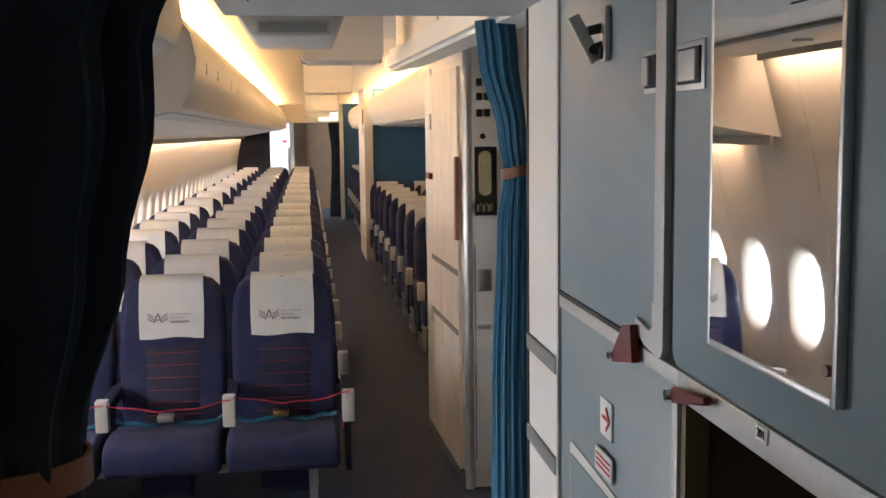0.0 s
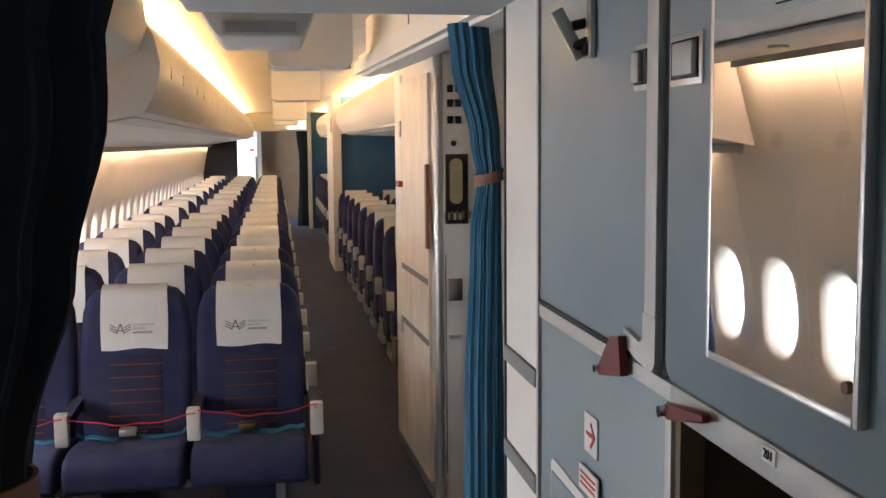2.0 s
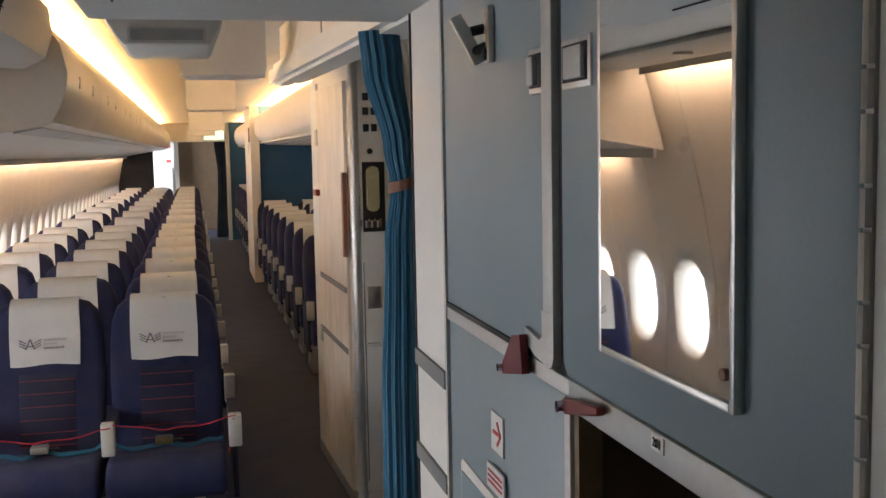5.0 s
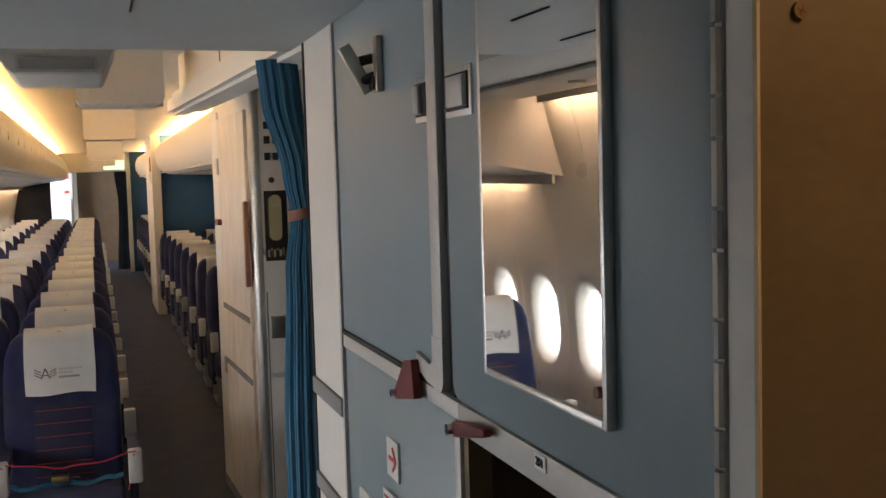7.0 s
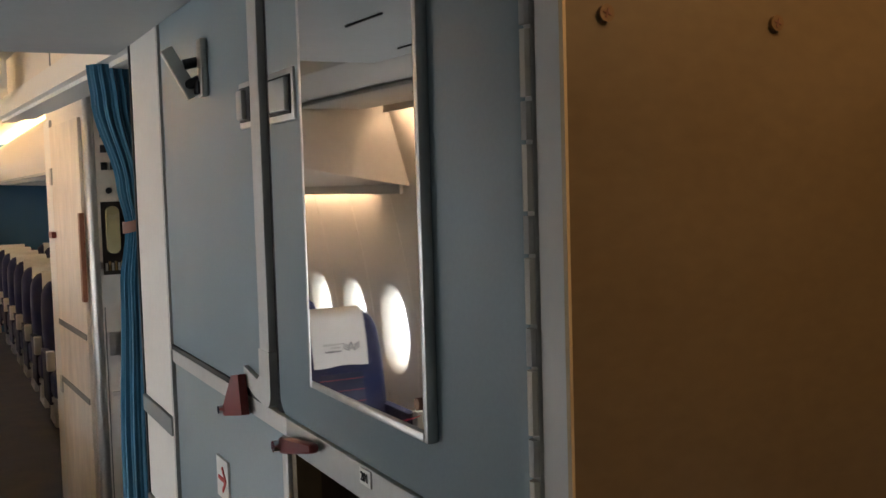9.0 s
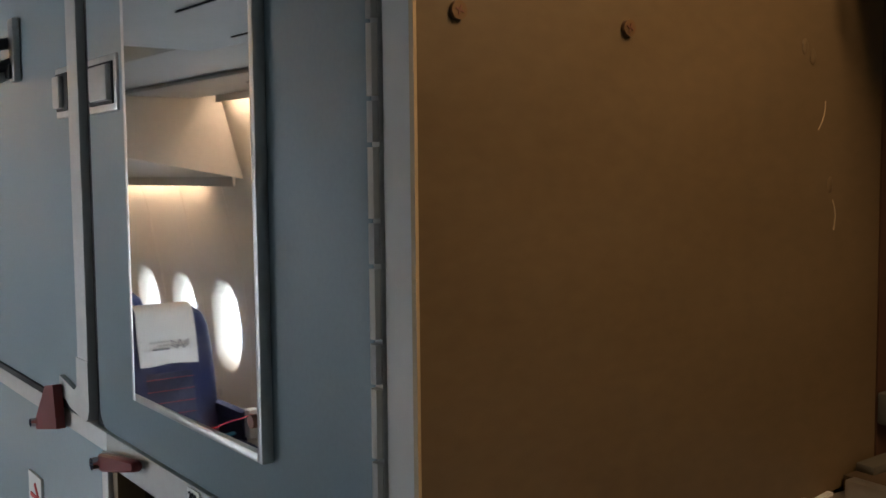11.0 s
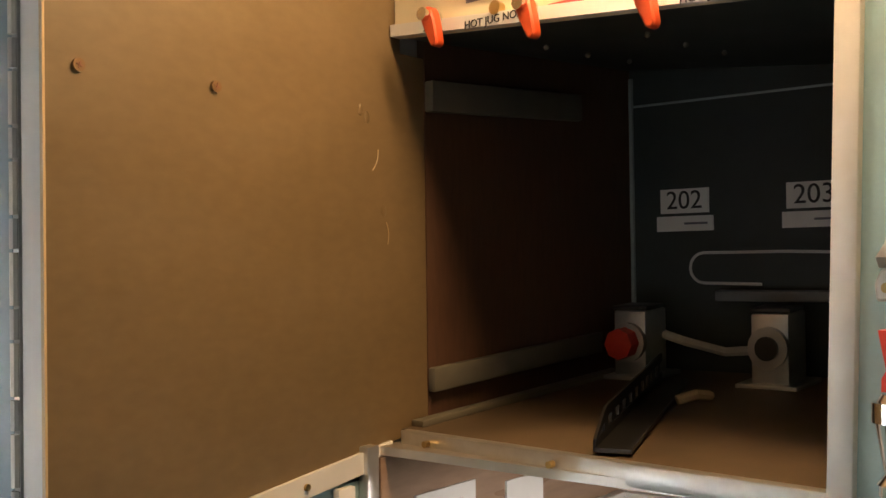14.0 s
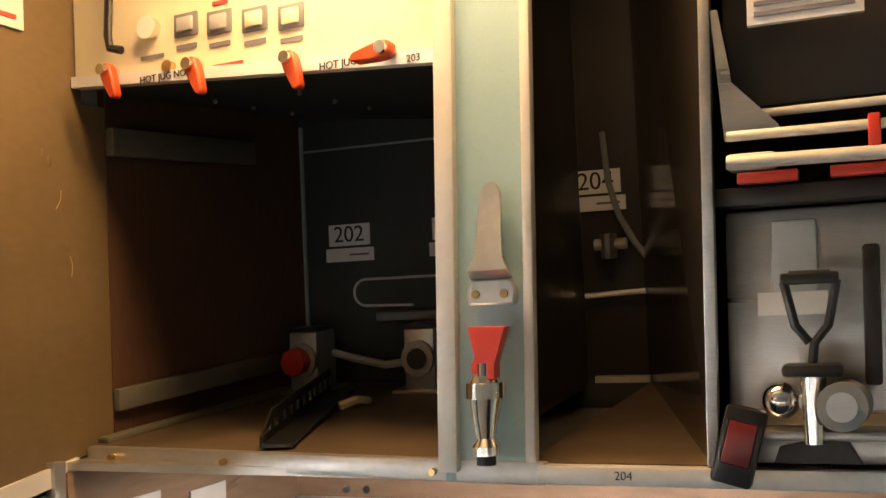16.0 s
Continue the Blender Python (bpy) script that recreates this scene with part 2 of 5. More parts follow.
def solid(name, bm, material, label="", category="", group="", kind="", smooth=True):
    """One mesh as a thing or a piece of the setting."""
    return tagged(new(name, mesh_of(name, bm, material, smooth)), label, category, group, kind)

FACE_MX = Matrix(((0, 0, -1, 0), (-1, 0, 0, 0), (0, 1, 0, 0), (0, 0, 0, 1)))   # reads when seen along +x
FACE_MY = Matrix(((1, 0, 0, 0), (0, 0, -1, 0), (0, 1, 0, 0), (0, 0, 0, 1)))    # reads when seen along +y

def text_bm(words, size, at, face):
    cu = bpy.data.curves.new("t", "FONT")
    cu.body, cu.size, cu.align_x, cu.align_y, cu.extrude = words, size, "CENTER", "CENTER", 0.0004
    ob = bpy.data.objects.new("t", cu)
    scene.collection.objects.link(ob)
    me = bpy.data.meshes.new_from_object(ob.evaluated_get(bpy.context.evaluated_depsgraph_get()))
    bm = bmesh.new()
    bm.from_mesh(me)
    bmesh.ops.transform(bm, matrix=Matrix.Translation(at) @ face, verts=bm.verts)
    bpy.data.objects.remove(ob)
    bpy.data.meshes.remove(me)
    bpy.data.curves.remove(cu)
    return bm

# ---------- floor and outer shell ----------
solid("floor", box(-1.62, 3.6, -2.6, 26.5, -0.08, 0.0), CARPET, "dark blue-grey carpet on the cabin floor", "floor", kind="structure")
END = 22.0

# left sidewall, one moulded panel to every window, with an oval opening
def side_x(z):
    """The sidewall's inner face leans inwards above the windows."""
    return -1.52 + 0.02 * max(0, 1.0 - z) ** 2 + 0.19 * max(0.0, z - 0.95) ** 1.5

PITCH_W = 0.508
def sidewall_panel(tall):
    bm = bmesh.new()
    n, zc, top = 40, 1.03, 2.5 if tall else 1.86
    hw, z0 = PITCH_W / 2 - 0.002, 0.0
    def put(y, z, out=0.0):
        return bm.verts.new((side_x(z) - out, y, z))
    rings = []
    for sx, sz, out in ((0.118, 0.178, 0.11), (0.120, 0.180, 0.07), (0.145, 0.225, 0.012), (0.158, 0.245, 0.0)):
        ring = []
        for k in range(n):
            a = math.tau * k / n
            c, s = math.cos(a), math.sin(a)
            ring.append(put(math.copysign(abs(c) ** 0.75, c) * sx, zc + math.copysign(abs(s) ** 0.75, s) * sz, out))
        rings.append(ring)
    outer = []
    for k in range(n):
        a = math.tau * k / n
        c, s = math.cos(a), math.sin(a)
        m = max(abs(c), abs(s))
        outer.append(put(c / m * hw, zc + s / m * 0.30))
    rings.append(outer)
    for r0, r1 in zip(rings, rings[1:]):
        for k in range(n):
            bm.faces.new((r0[k], r0[(k + 1) % n], r1[(k + 1) % n], r1[k]))
    for za, zb, steps in ((z0, 0.73, 4), (1.33, top, 10)):
        prev = None
        for i in range(steps + 1):
            z = za + (zb - za) * i / steps
            row = [put(-hw, z), put(hw, z)]
            if prev:
                bm.faces.new((prev[0], prev[1], row[1], row[0]))
            prev = row
    # rolled side edges give the seam its depth
    for y in (-hw, hw):
        prev = None
        for i in range(21):
            z = z0 + (top - z0) * i / 20
            row = [put(y, z), put(y, z, 0.05)]
            if prev:
                bm.faces.new((prev[0], prev[1], row[1], row[0]))
            prev = row
    return bm

wall_left = solid("wall_left", box(-1.66, -1.64, -2.6, 26.5, 0.0, 0.72), SIDE, "cream moulded cabin sidewall with oval windows", "wall", kind="structure")
tall_me = mesh_of("panel", sidewall_panel(True), SIDE)
pane_me = mesh_of("pane", along_x([(0.125 * math.cos(a * math.tau / 32), 1.03 + 0.185 * math.sin(a * math.tau / 32)) for a in range(32)], -1.635, -1.63), GLASS)
y = 3.79 - 13 * PITCH_W
while y < END + 1:
    p = new("panel", tall_me)
    p.parent, p.location = wall_left, (0, y, 0)
    g = new("pane", pane_me)
    g.parent, g.location, g.visible_shadow = wall_left, (0, y, 0), False
    y += PITCH_W

# right-hand outer wall, rear and front closings
solid("wall_right", box(3.5, 3.6, -2.6, 26.5, 0, 2.6), CREAM, "cream cabin wall on the far side", "wall", kind="structure")
solid("wall_front", box(-1.64, 3.5, -2.6, -2.5, 0, 2.6), WHITE, "plain off-white front bulkhead", "wall", kind="structure")
solid("wall_back", box(-1.64, 3.5, 26.4, 26.5, 0, 2.6), CREAM, "plain cream rear bulkhead", "wall", kind="structure")

# ---------- ceiling ----------
cb = bmesh.new()
y = 1.8
while y < 26.4:
    add_box(cb, -0.80, 3.5, y + 0.004, y + 1.016, 2.44, 2.50, bevel=0.004, seg=1)
    y += 1.02
add_box(cb, -1.64, 3.5, -2.5, 26.4, 2.52, 2.58)
solid("ceiling", cb, CEIL, "cream ceiling panels lit by a warm cove light", "ceiling", kind="structure")
lowc = along_x(rrect(-2.49, 2.02, 2.045, 2.36, 0.02), -0.16, 0.418)
for sx, sy in ((-0.10, 1.62), (0.10, 1.40)):
    solid("trim_ceiling_seam", box(sx - 0.0015, sx + 0.0015, sy, sy + 0.14, 2.042, 2.046), RUBBER, "short dark seam in the lowered ceiling", "trim", kind="structure")
solid("ceiling_lowered", lowc, GREYC, "lowered flat grey ceiling panel over the entrance", "ceiling", kind="structure")

# ---------- overhead bins and cove ----------
def bin_outline(x_wall):
    return [(x_wall, 1.772), (-0.545, 1.915), (-0.515, 1.928), (-0.482, 1.985), (-0.455, 2.06), (-0.448, 2.12), (-0.470, 2.23), (-0.525, 2.31), (-0.57, 2.315), (-0.60, 2.26), (-1.22, 2.26)]

bins = []
y = 4.26
while y < END - 0.3:
    length = 1.52
    b = thing("overhead_bin", (-0.95, y, 1.79), "closed grey-white overhead luggage bin above the window seats", "luggage bin", "overhead bins along the window side")
    part("body", along_y(bin_outline(-1.36), y + 0.003, y + length - 0.003), BINM, b)
    part("light_strip", along_y([(-0.66, 1.886), (-0.555, 1.906), (-0.555, 1.911), (-0.66, 1.892)], y + 0.02, y + length - 0.02), ALUDULL, b, "grey lower trim strip")
    for yy in (y + 0.45, y + 1.05):
        part("latch", box(-0.453, -0.446, yy, yy + 0.008, 2.085, 2.135, bevel=0.002), ALUDULL, b)
    bins.append(b)
    y += length
# raised bin over the entrance with its passenger service strip
hb = thing("overhead_bin", (-0.95, 2.4, 2.15), "raised grey-white overhead bin with a dark number plaque", "luggage bin")
part("body", along_y([(-1.26, 2.16), (-0.60, 2.13), (-0.52, 2.17), (-0.49, 2.26), (-0.50, 2.36), (-0.56, 2.43), (-1.26, 2.43)], 1.0, 4.22), BINM, hb)
part("service_strip", box(-1.10, -0.78, 1.1, 4.18, 2.118, 2.136, bevel=0.004), ALUDULL, hb, "grey service strip with an air vent")
part("plaque", box(-0.514, -0.500, 3.06, 3.22, 2.225, 2.275), BLUEGREY, hb, "dark blue plaque")
part("plaque_print", box(-0.505, -0.498, 3.10, 3.14, 2.237, 2.263), LABELW, hb)
for yy in (1.9, 3.3):
    part("air_vent", cyl((-0.94, yy, 2.108), (-0.94, yy, 2.12), 0.035), ALUDULL, hb)

cl = solid("cove_lamp", box(-0.61, -0.575, 4.36, END - 0.4, 2.325, 2.345), COVE, "warm fluorescent cove lamp on top of the overhead bins", "lamp")
wl = thing("wash_lamp", (-1.33, 13, 1.77), "slim warm wash lamp along the top of the sidewall", "lamp")
part("tube", box(-1.338, -1.326, 4.75, END - 0.2, 1.762, 1.774), WASH, wl)
part("valance", box(-1.320, -1.308, 4.265, END - 0.2, 1.738, 1.80), BINM, wl)
wl2 = thing("wash_lamp", (-1.24, 3.0, 2.12), "slim warm wash lamp below the raised bin", "lamp")
part("tube", box(-1.225, -1.212, 1.1, 4.18, 2.120, 2.132), WASH, wl2)
part("valance", box(-1.205, -1.195, 1.1, 4.18, 2.105, 2.15), BINM, wl2)
cl2 = solid("cove_lamp", box(0.98, 1.02, 7.0, END - 0.4, 2.345, 2.365), COVE, "warm fluorescent cove lamp above the centre bins", "lamp")
solid("trim_cove", along_y([(-0.80, 2.44), (-0.80, 2.27), (-0.79, 2.27), (-0.72, 2.42), (-0.55, 2.437)], 4.26, END), CEIL, "cream curved cove trim", "trim", kind="structure")

# centre bins on the other side of the aisle
def centre_bin(y0, y1):
    b = thing("overhead_bin", (1.4, y0, 2.0), "closed cream overhead bin above the centre seats", "luggage bin", "overhead bins over the centre seats")
    n = max(1, round((y1 - y0) / 1.5))
    part("body", along_y([(0.98, 2.335), (0.90, 2.32), (0.85, 2.25), (0.835, 2.16), (0.845, 2.06), (0.89, 1.975), (1.00, 1.91), (1.5, 1.89), (2.4, 1.89), (2.4, 2.335)], y0, y1), CREAM, b)
    part("trim_strip", box(0.90, 0.96, y0 + 0.01, y1 - 0.01, 1.925, 1.945), ALUDULL, b)
    for i in range(n * 2):
        yy = y0 + (i + 0.5) * (y1 - y0) / (n * 2)
        part("latch", box(1.04, 1.13, yy, yy + 0.012, 1.900, 1.916), ALUDULL, b)
for i in range(5):
    centre_bin(6.95 + i * 1.51, 6.95 + (i + 1) * 1.51 - 0.006)
for i in range(3):
    centre_bin(16.2 + i * 1.8, 16.2 + (i + 1) * 1.8 - 0.006)

# hanging ceiling housings along the aisle
def ceiling_housing(y0, low):
    h = thing("ceiling_housing", (0.16, y0, 2.17), "grey-white rounded monitor housing hanging from the ceiling", "ceiling housing", "monitor housings along the aisle")
    part("shell", along_y(rrect(-0.025, 0.367, low, 2.46, 0.035), y0, y0 + 0.34), BINM, h)
    part("seam", box(-0.027, 0.369, y0 + 0.16, y0 + 0.164, low - 0.001, 2.45), ALUDULL, h)
for y0, low in ((4.9, 2.157), (8.5, 2.145), (12.5, 2.075), (17.0, 2.09)):
    ceiling_housing(y0, low)
# emergency light box just behind the lowered ceiling
lb = thing("emergency_light", (-0.05, 2.6, 2.09), "white tapered ceiling light box with a grey lens", "ceiling light")
t = along_y([(-0.200, 2.44), (0.112, 2.44), (0.107, 2.14), (0.077, 2.066), (0.067, 2.056), (-0.132, 2.056), (-0.144, 2.066), (-0.190, 2.14)], 2.58, 2.95)
bmesh.ops.bevel(t, geom=t.edges[:], offset=0.004, segments=1, affect="EDGES")
part("housing", t, BINM, lb)
part("lens", along_y(rrect(-0.117, 0.053, 2.068, 2.093, 0.004), 2.570, 2.584), LENS, lb, "grey lens")
part("lens_rim", along_y(rrect(-0.124, 0.060, 2.062, 2.098, 0.006), 2.574, 2.582), ALUDULL, lb)

# ---------- seats ----------
def airline_row(n):
    """n seats in one frame; they look along -y. The first seat stands at x = 0, the others towards -x."""
    s = thing("airline_seats", (0, 0, 0), "row of navy fabric airline seats with white headrest cloths", "airline seats", "rows of seats in the cabin")
    w = 0.50
    for i in range(n):
        cx = -w * i
        # cushion: thick, rounded front
        t = bmesh.new()
        prof = [(u, v + 0.024) for u, v in ((-0.485, 0.385), (-0.512, 0.41), (-0.520, 0.45), (-0.512, 0.49), (-0.488, 0.518), (-0.45, 0.533), (-0.40, 0.538), (-0.30, 0.535), (-0.08, 0.505), (0.02, 0.49), (0.02, 0.39), (-0.40, 0.375), (-0.45, 0.375))]
        add_prism(t, prof, lambda u, v, q: (q, u, v), cx - 0.238, cx + 0.238, "x")
        bmesh.ops.bevel(t, geom=[e for e in t.edges if abs(e.verts[0].co.x - e.verts[1].co.x) < 1e-5], offset=0.032, segments=4, affect="EDGES", profile=0.6)
        part("seat_cushion", t, NAVY, s)
        # backrest: outline in x and z, leaning
        half = [(0.222, 0.46), (0.234, 0.60), (0.240, 0.80), (0.238, 0.95), (0.228, 1.06), (0.208, 1.115), (0.175, 1.148), (0.12, 1.164)]
        out = [(-u, v) for u, v in half] + [(0, 1.168)] + half[::-1]
        t = bmesh.new()
        add_prism(t, out, lambda u, v, q: (cx + u, q, v), -0.058, 0.058, "y")
        bmesh.ops.bevel(t, geom=[e for e in t.edges if abs(e.verts[0].co.y - e.verts[1].co.y) < 1e-5], offset=0.040, segments=4, affect="EDGES", profile=0.6)
        lean = lambda co: (co.x, co.y + (co.z - 0.46) * 0.20 - 0.02, co.z)
        for v in t.verts:
            v.co = lean(v.co)
        back = part("backrest", t, NAVY, s)
        # sewn middle panel with red stitching
        t = bmesh.new()
        t2 = box(cx - 0.115, cx + 0.115, -0.060, -0.05, 0.52, 0.86, bevel=0.004)
        for v in t2.verts:
            v.co = lean(v.co)
        part("middle_panel", t2, NAVYDK, back)
        for j in range(6):
            z = 0.555 + j * 0.055
            t2 = box(cx - 0.115, cx + 0.115, -0.0625, -0.059, z, z + 0.0028)
            for v in t2.verts:
                v.co = lean(v.co)
            part("stitching", t2, REDTHREAD, back)
        # headrest cloth draped over the top
        t = bmesh.new()
        prev = None
        for q in range(29):
            a = q / 28
            if a < 0.62:
                yy, zz = -0.062, 0.897 + (1.135 - 0.897) * a / 0.62
            elif a < 0.80:
                f = (a - 0.62) / 0.18
                yy, zz = -0.062 * math.cos(math.pi * f), 1.135 + 0.040 * math.sin(math.pi * f)
            else:
                yy, zz = 0.064, 1.135 - (a - 0.80) / 0.20 * 0.14
            row = []
            for r in range(13):
                u = r / 12 - 0.5
                wob = 0.004 * math.sin(9 * u + 3 * a + i) * (1 - a) - 0.003 * abs(math.sin(14 * u)) * (1 if a < 0.2 else 0.3)
                row.append(t.verts.new(lean(Vector((cx - 0.004 + u * (0.285 + 0.006 * math.sin(5 * a)), yy - 0.003 + wob * 0.6, zz + (0.004 * math.sin(7 * u + i) if a < 0.05 else 0))))))
            if prev:
                for r in range(12):
                    t.faces.new((prev[r], prev[r + 1], row[r + 1], row[r]))
            prev = row
        cloth = part("headrest_cloth", t, CLOTH, s, "white headrest cloth with a grey print")
        # print: winged emblem as plain shapes, bars for the writing
        lx, lz = cx - 0.064, 0.988
        t = bmesh.new()
        for ax in (-1, 1):
            for q in range(3):
                t2 = box(-0.016, 0.016, -0.0715, -0.0695, -0.002, 0.002)
                bmesh.ops.transform(t2, matrix=Matrix.Translation((lx + ax * 0.031, 0, lz + 0.012 - q * 0.011)) @ pose(0, 0, 0, 0, ax * -28, 0), verts=t2.verts)
                merge(t, t2)
            t2 = box(-0.0028, 0.0028, -0.0715, -0.0695, -0.023, 0.023)
            bmesh.ops.transform(t2, matrix=Matrix.Translation((lx + ax * 0.009, 0, lz)) @ pose(0, 0, 0, 0, ax * -22, 0), verts=t2.verts)
            merge(t, t2)
        add_box(t, lx - 0.01, lx + 0.01, -0.0715, -0.0695, lz - 0.010, lz - 0.006)
        for v in t.verts:
            v.co = lean(v.co)
        part("emblem", t, INK, cloth)
        for q, (wd, z) in enumerate(((0.088, 1.004), (0.05, 0.988), (0.085, 0.970))):
            t = bmesh.new()
            x = cx - 0.008
            while x < cx - 0.008 + wd:
                add_box(t, x, x + 0.006, -0.0715, -0.0695, z - 0.0045, z + 0.0045)
                x += 0.0095
            for v in t.verts:
                v.co = lean(v.co)
            part("print_bar", t, INK if q == 2 else ALUDULL, cloth)
    for i in range(n + 1):
        ax = 0.25 - w * i
        if i in (0, n):
            ax += 0.028 if i == 0 else 0.012
        elif i == 1:
            ax += 0.022
        a = part("armrest", along_x([(0.02, 0.69), (-0.30, 0.685), (-0.375, 0.708), (-0.385, 0.698), (-0.385, 0.645), (-0.30, 0.635), (0.02, 0.645)], ax - 0.022, ax + 0.022), NAVYDK, s)
        part("end_cap", box(ax - 0.027, ax + 0.027, -0.40, -0.345, 0.580, 0.716, bevel=0.008), ARMM, a, "light grey armrest end cap")
        if i in (0, n):
            part("side_panel", box(ax - 0.012, ax + 0.012, -0.30, 0.06, 0.33, 0.64, bevel=0.006), NAVYDK, s)
    for lx in (0.12, -w * (n - 1) - 0.12):
        part("leg", along_x([(-0.36, 0.385), (-0.32, 0.385), (-0.30, 0.02), (0.06, 0.02), (0.06, 0.0), (-0.34, 0.0)], lx - 0.018, lx + 0.018), ALU, s)
        part("rear_leg", cyl((lx, 0.0, 0.39), (lx, 0.05, 0.01), 0.016), ALU, s)
    part("cross_beam", cyl((0.235, -0.30, 0.37), (-w * (n - 1) - 0.235, -0.30, 0.37), 0.017), ALU, s)
    part("cross_beam", cyl((0.235, 0.0, 0.37), (-w * (n - 1) - 0.235, 0.0, 0.37), 0.017), ALU, s)
    for i in range(n):
        part("life_vest_pouch", along_x([(-0.42, 0.385), (-0.10, 0.385), (-0.18, 0.29), (-0.30, 0.255), (-0.38, 0.30)], -w * i - 0.10, -w * i + 0.10), NAVYDK, s)
    return s

SEAT_X, ROW0, PITCH = -0.138, 4.64, 0.805
rowA = airline_row(3)
rowA.matrix_basis = pose(SEAT_X, ROW0, 0)
row_y = [ROW0 + i * PITCH for i in range(7)] + [ROW0 + 6 * PITCH + (i + 1) * 1.22 for i in range(9)]
for i in range(1, 16):
    copy_thing(rowA, pose(SEAT_X + random.uniform(-0.008, 0.008), row_y[i], 0, random.uniform(-0.7, 0.7), 0, random.uniform(-0.9, 0.9)))
for i in range(8):
    copy_thing(rowA, pose(2.03, 7.75 + i * 0.82, 0, 0, 0, random.uniform(-0.4, 0.4)))
for i in range(6):
    copy_thing(rowA, pose(2.03, 16.9 + i * 0.82, 0))

# belts, buckle and the closing cord on the first row
def wavy(x0, x1, y, z, sag, n=14, wob=0.004):
    return [(x0 + (x1 - x0) * k / n, y + wob * math.sin(k * 2.1), z - sag * math.sin(math.pi * k / n) + wob * math.sin(k * 1.3)) for k in range(n + 1)]
cord = bmesh.new()
for x0, x1, z0 in ((0.145, -0.345, 0.715), (-0.355, -0.865, 0.70), (-0.880, -1.36, 0.70)):
    add_tube(cord, wavy(x0, x1, ROW0 - 0.405, z0, 0.035), 0.003, 6)
add_tube(cord, [(0.135, ROW0 - 0.41, 0.70), (0.14, ROW0 - 0.30, 0.70), (0.12, ROW0 - 0.36, 0.60), (0.11, ROW0 - 0.38, 0.55)], 0.003, 6)
solid("closing_cord", cord, CORD, "thin red cord tied across the armrests of the front row", "cord")
for i in range(3):
    cx = SEAT_X - 0.5 * i
    b = thing("seat_belt", (cx, ROW0 - 0.2, 0.52), "turquoise lap belt with a metal buckle lying on the seat cushion", "seat belt", "lap belts on the front row")
    t = bmesh.new()
    prev = None
    for k in range(17):
        x = cx + 0.23 - 0.46 * k / 16
        yy = ROW0 - 0.20 + 0.03 * math.sin(k * 0.9 + i)
        zz = 0.546 + 0.010 * abs(math.sin(k * 0.7 + 2 * i)) + (0.02 if k in (0, 16) else 0)
        row = [t.verts.new((x, yy - 0.016, zz + 0.004)), t.verts.new((x, yy + 0.016, zz + 0.010)), t.verts.new((x, yy + 0.016, zz + 0.006)), t.verts.new((x, yy - 0.016, zz))]
        if prev:
            for q in range(4):
                t.faces.new((prev[q], prev[(q + 1) % 4], row[(q + 1) % 4], row[q]))
        prev = row
    part("strap", t, BELT, b)
    part("buckle", box(cx - 0.05, cx + 0.02, ROW0 - 0.24, ROW0 - 0.18, 0.569, 0.599, bevel=0.006), BRASS if i == 0 else ALU, b, "metal buckle")
    part("tongue", box(cx + 0.02, cx + 0.06, ROW0 - 0.225, ROW0 - 0.195, 0.576, 0.584, bevel=0.002), BLACK, b)

# ---------- lavatory block, rail box and curtain ----------
LX0, LX1 = 0.755, 0.702          # the aisle face slants inwards
LY0, LY1 = 4.95, 6.12
def lav_x(yy):
    return LX0 + (LX1 - LX0) * (yy - LY0) / (LY1 - LY0)
solid("wall_lavatory", along_z([(LX0 + 0.012, LY0 + 0.01), (LX1 + 0.012, LY1), (2.2, LY1), (2.2, LY0 + 0.01)], 0, 2.44), CREAM, "cream laminate lavatory block beside the aisle", "wall", kind="structure")
ld = thing("door_1", (LX0, 5.4, 0), "closed cream lavatory door with grey rub strips", "door", kind="structure")
def slab(y0, y1, z0, z1, t0, t1):
    return along_z([(lav_x(y0) + t0, y0), (lav_x(y1) + t0, y1), (lav_x(y1) + t1, y1), (lav_x(y0) + t1, y0)], z0, z1)
part("leaf", slab(5.08, 5.90, 0.06, 2.14, -0.006, 0.010), SCUFFED, ld)
part("frame_strip", slab(5.915, 6.11, 0.02, 2.18, -0.004, 0.010), WHITE, ld)
for z in (1.078, 0.765):
    part("rub_strip", slab(5.10, 5.88, z, z + 0.028, -0.011, -0.004), GREYSTRIP, ld, "dark grey rub strip")
part("grab_handle", slab(5.03, 5.072, 1.27, 1.69, -0.026, -0.005), LEATHER, ld, "long brown grab handle")
part("latch", slab(5.84, 5.95, 1.545, 1.578, -0.030, -0.004), REDDK, ld, "dark red latch")
for z in (1.83, 0.70):
    part("hinge", slab(5.87, 5.93, z, z + 0.09, -0.014, -0.004), ALUDULL, ld)
solid("baseboard", slab(4.96, 6.11, 0, 0.06, -0.008, 0.012), GREYSTRIP, "dark grey kick strip at the lavatory wall", "baseboard", kind="structure")
solid("corner_pole", add_cyl(bmesh.new(), (LX0 + 0.022, LY0 + 0.005, 0.0), (LX0 + 0.022, LY0 + 0.005, 2.26), 0.026, seg=20), ALU, "rounded aluminium corner post of the lavatory", "post")
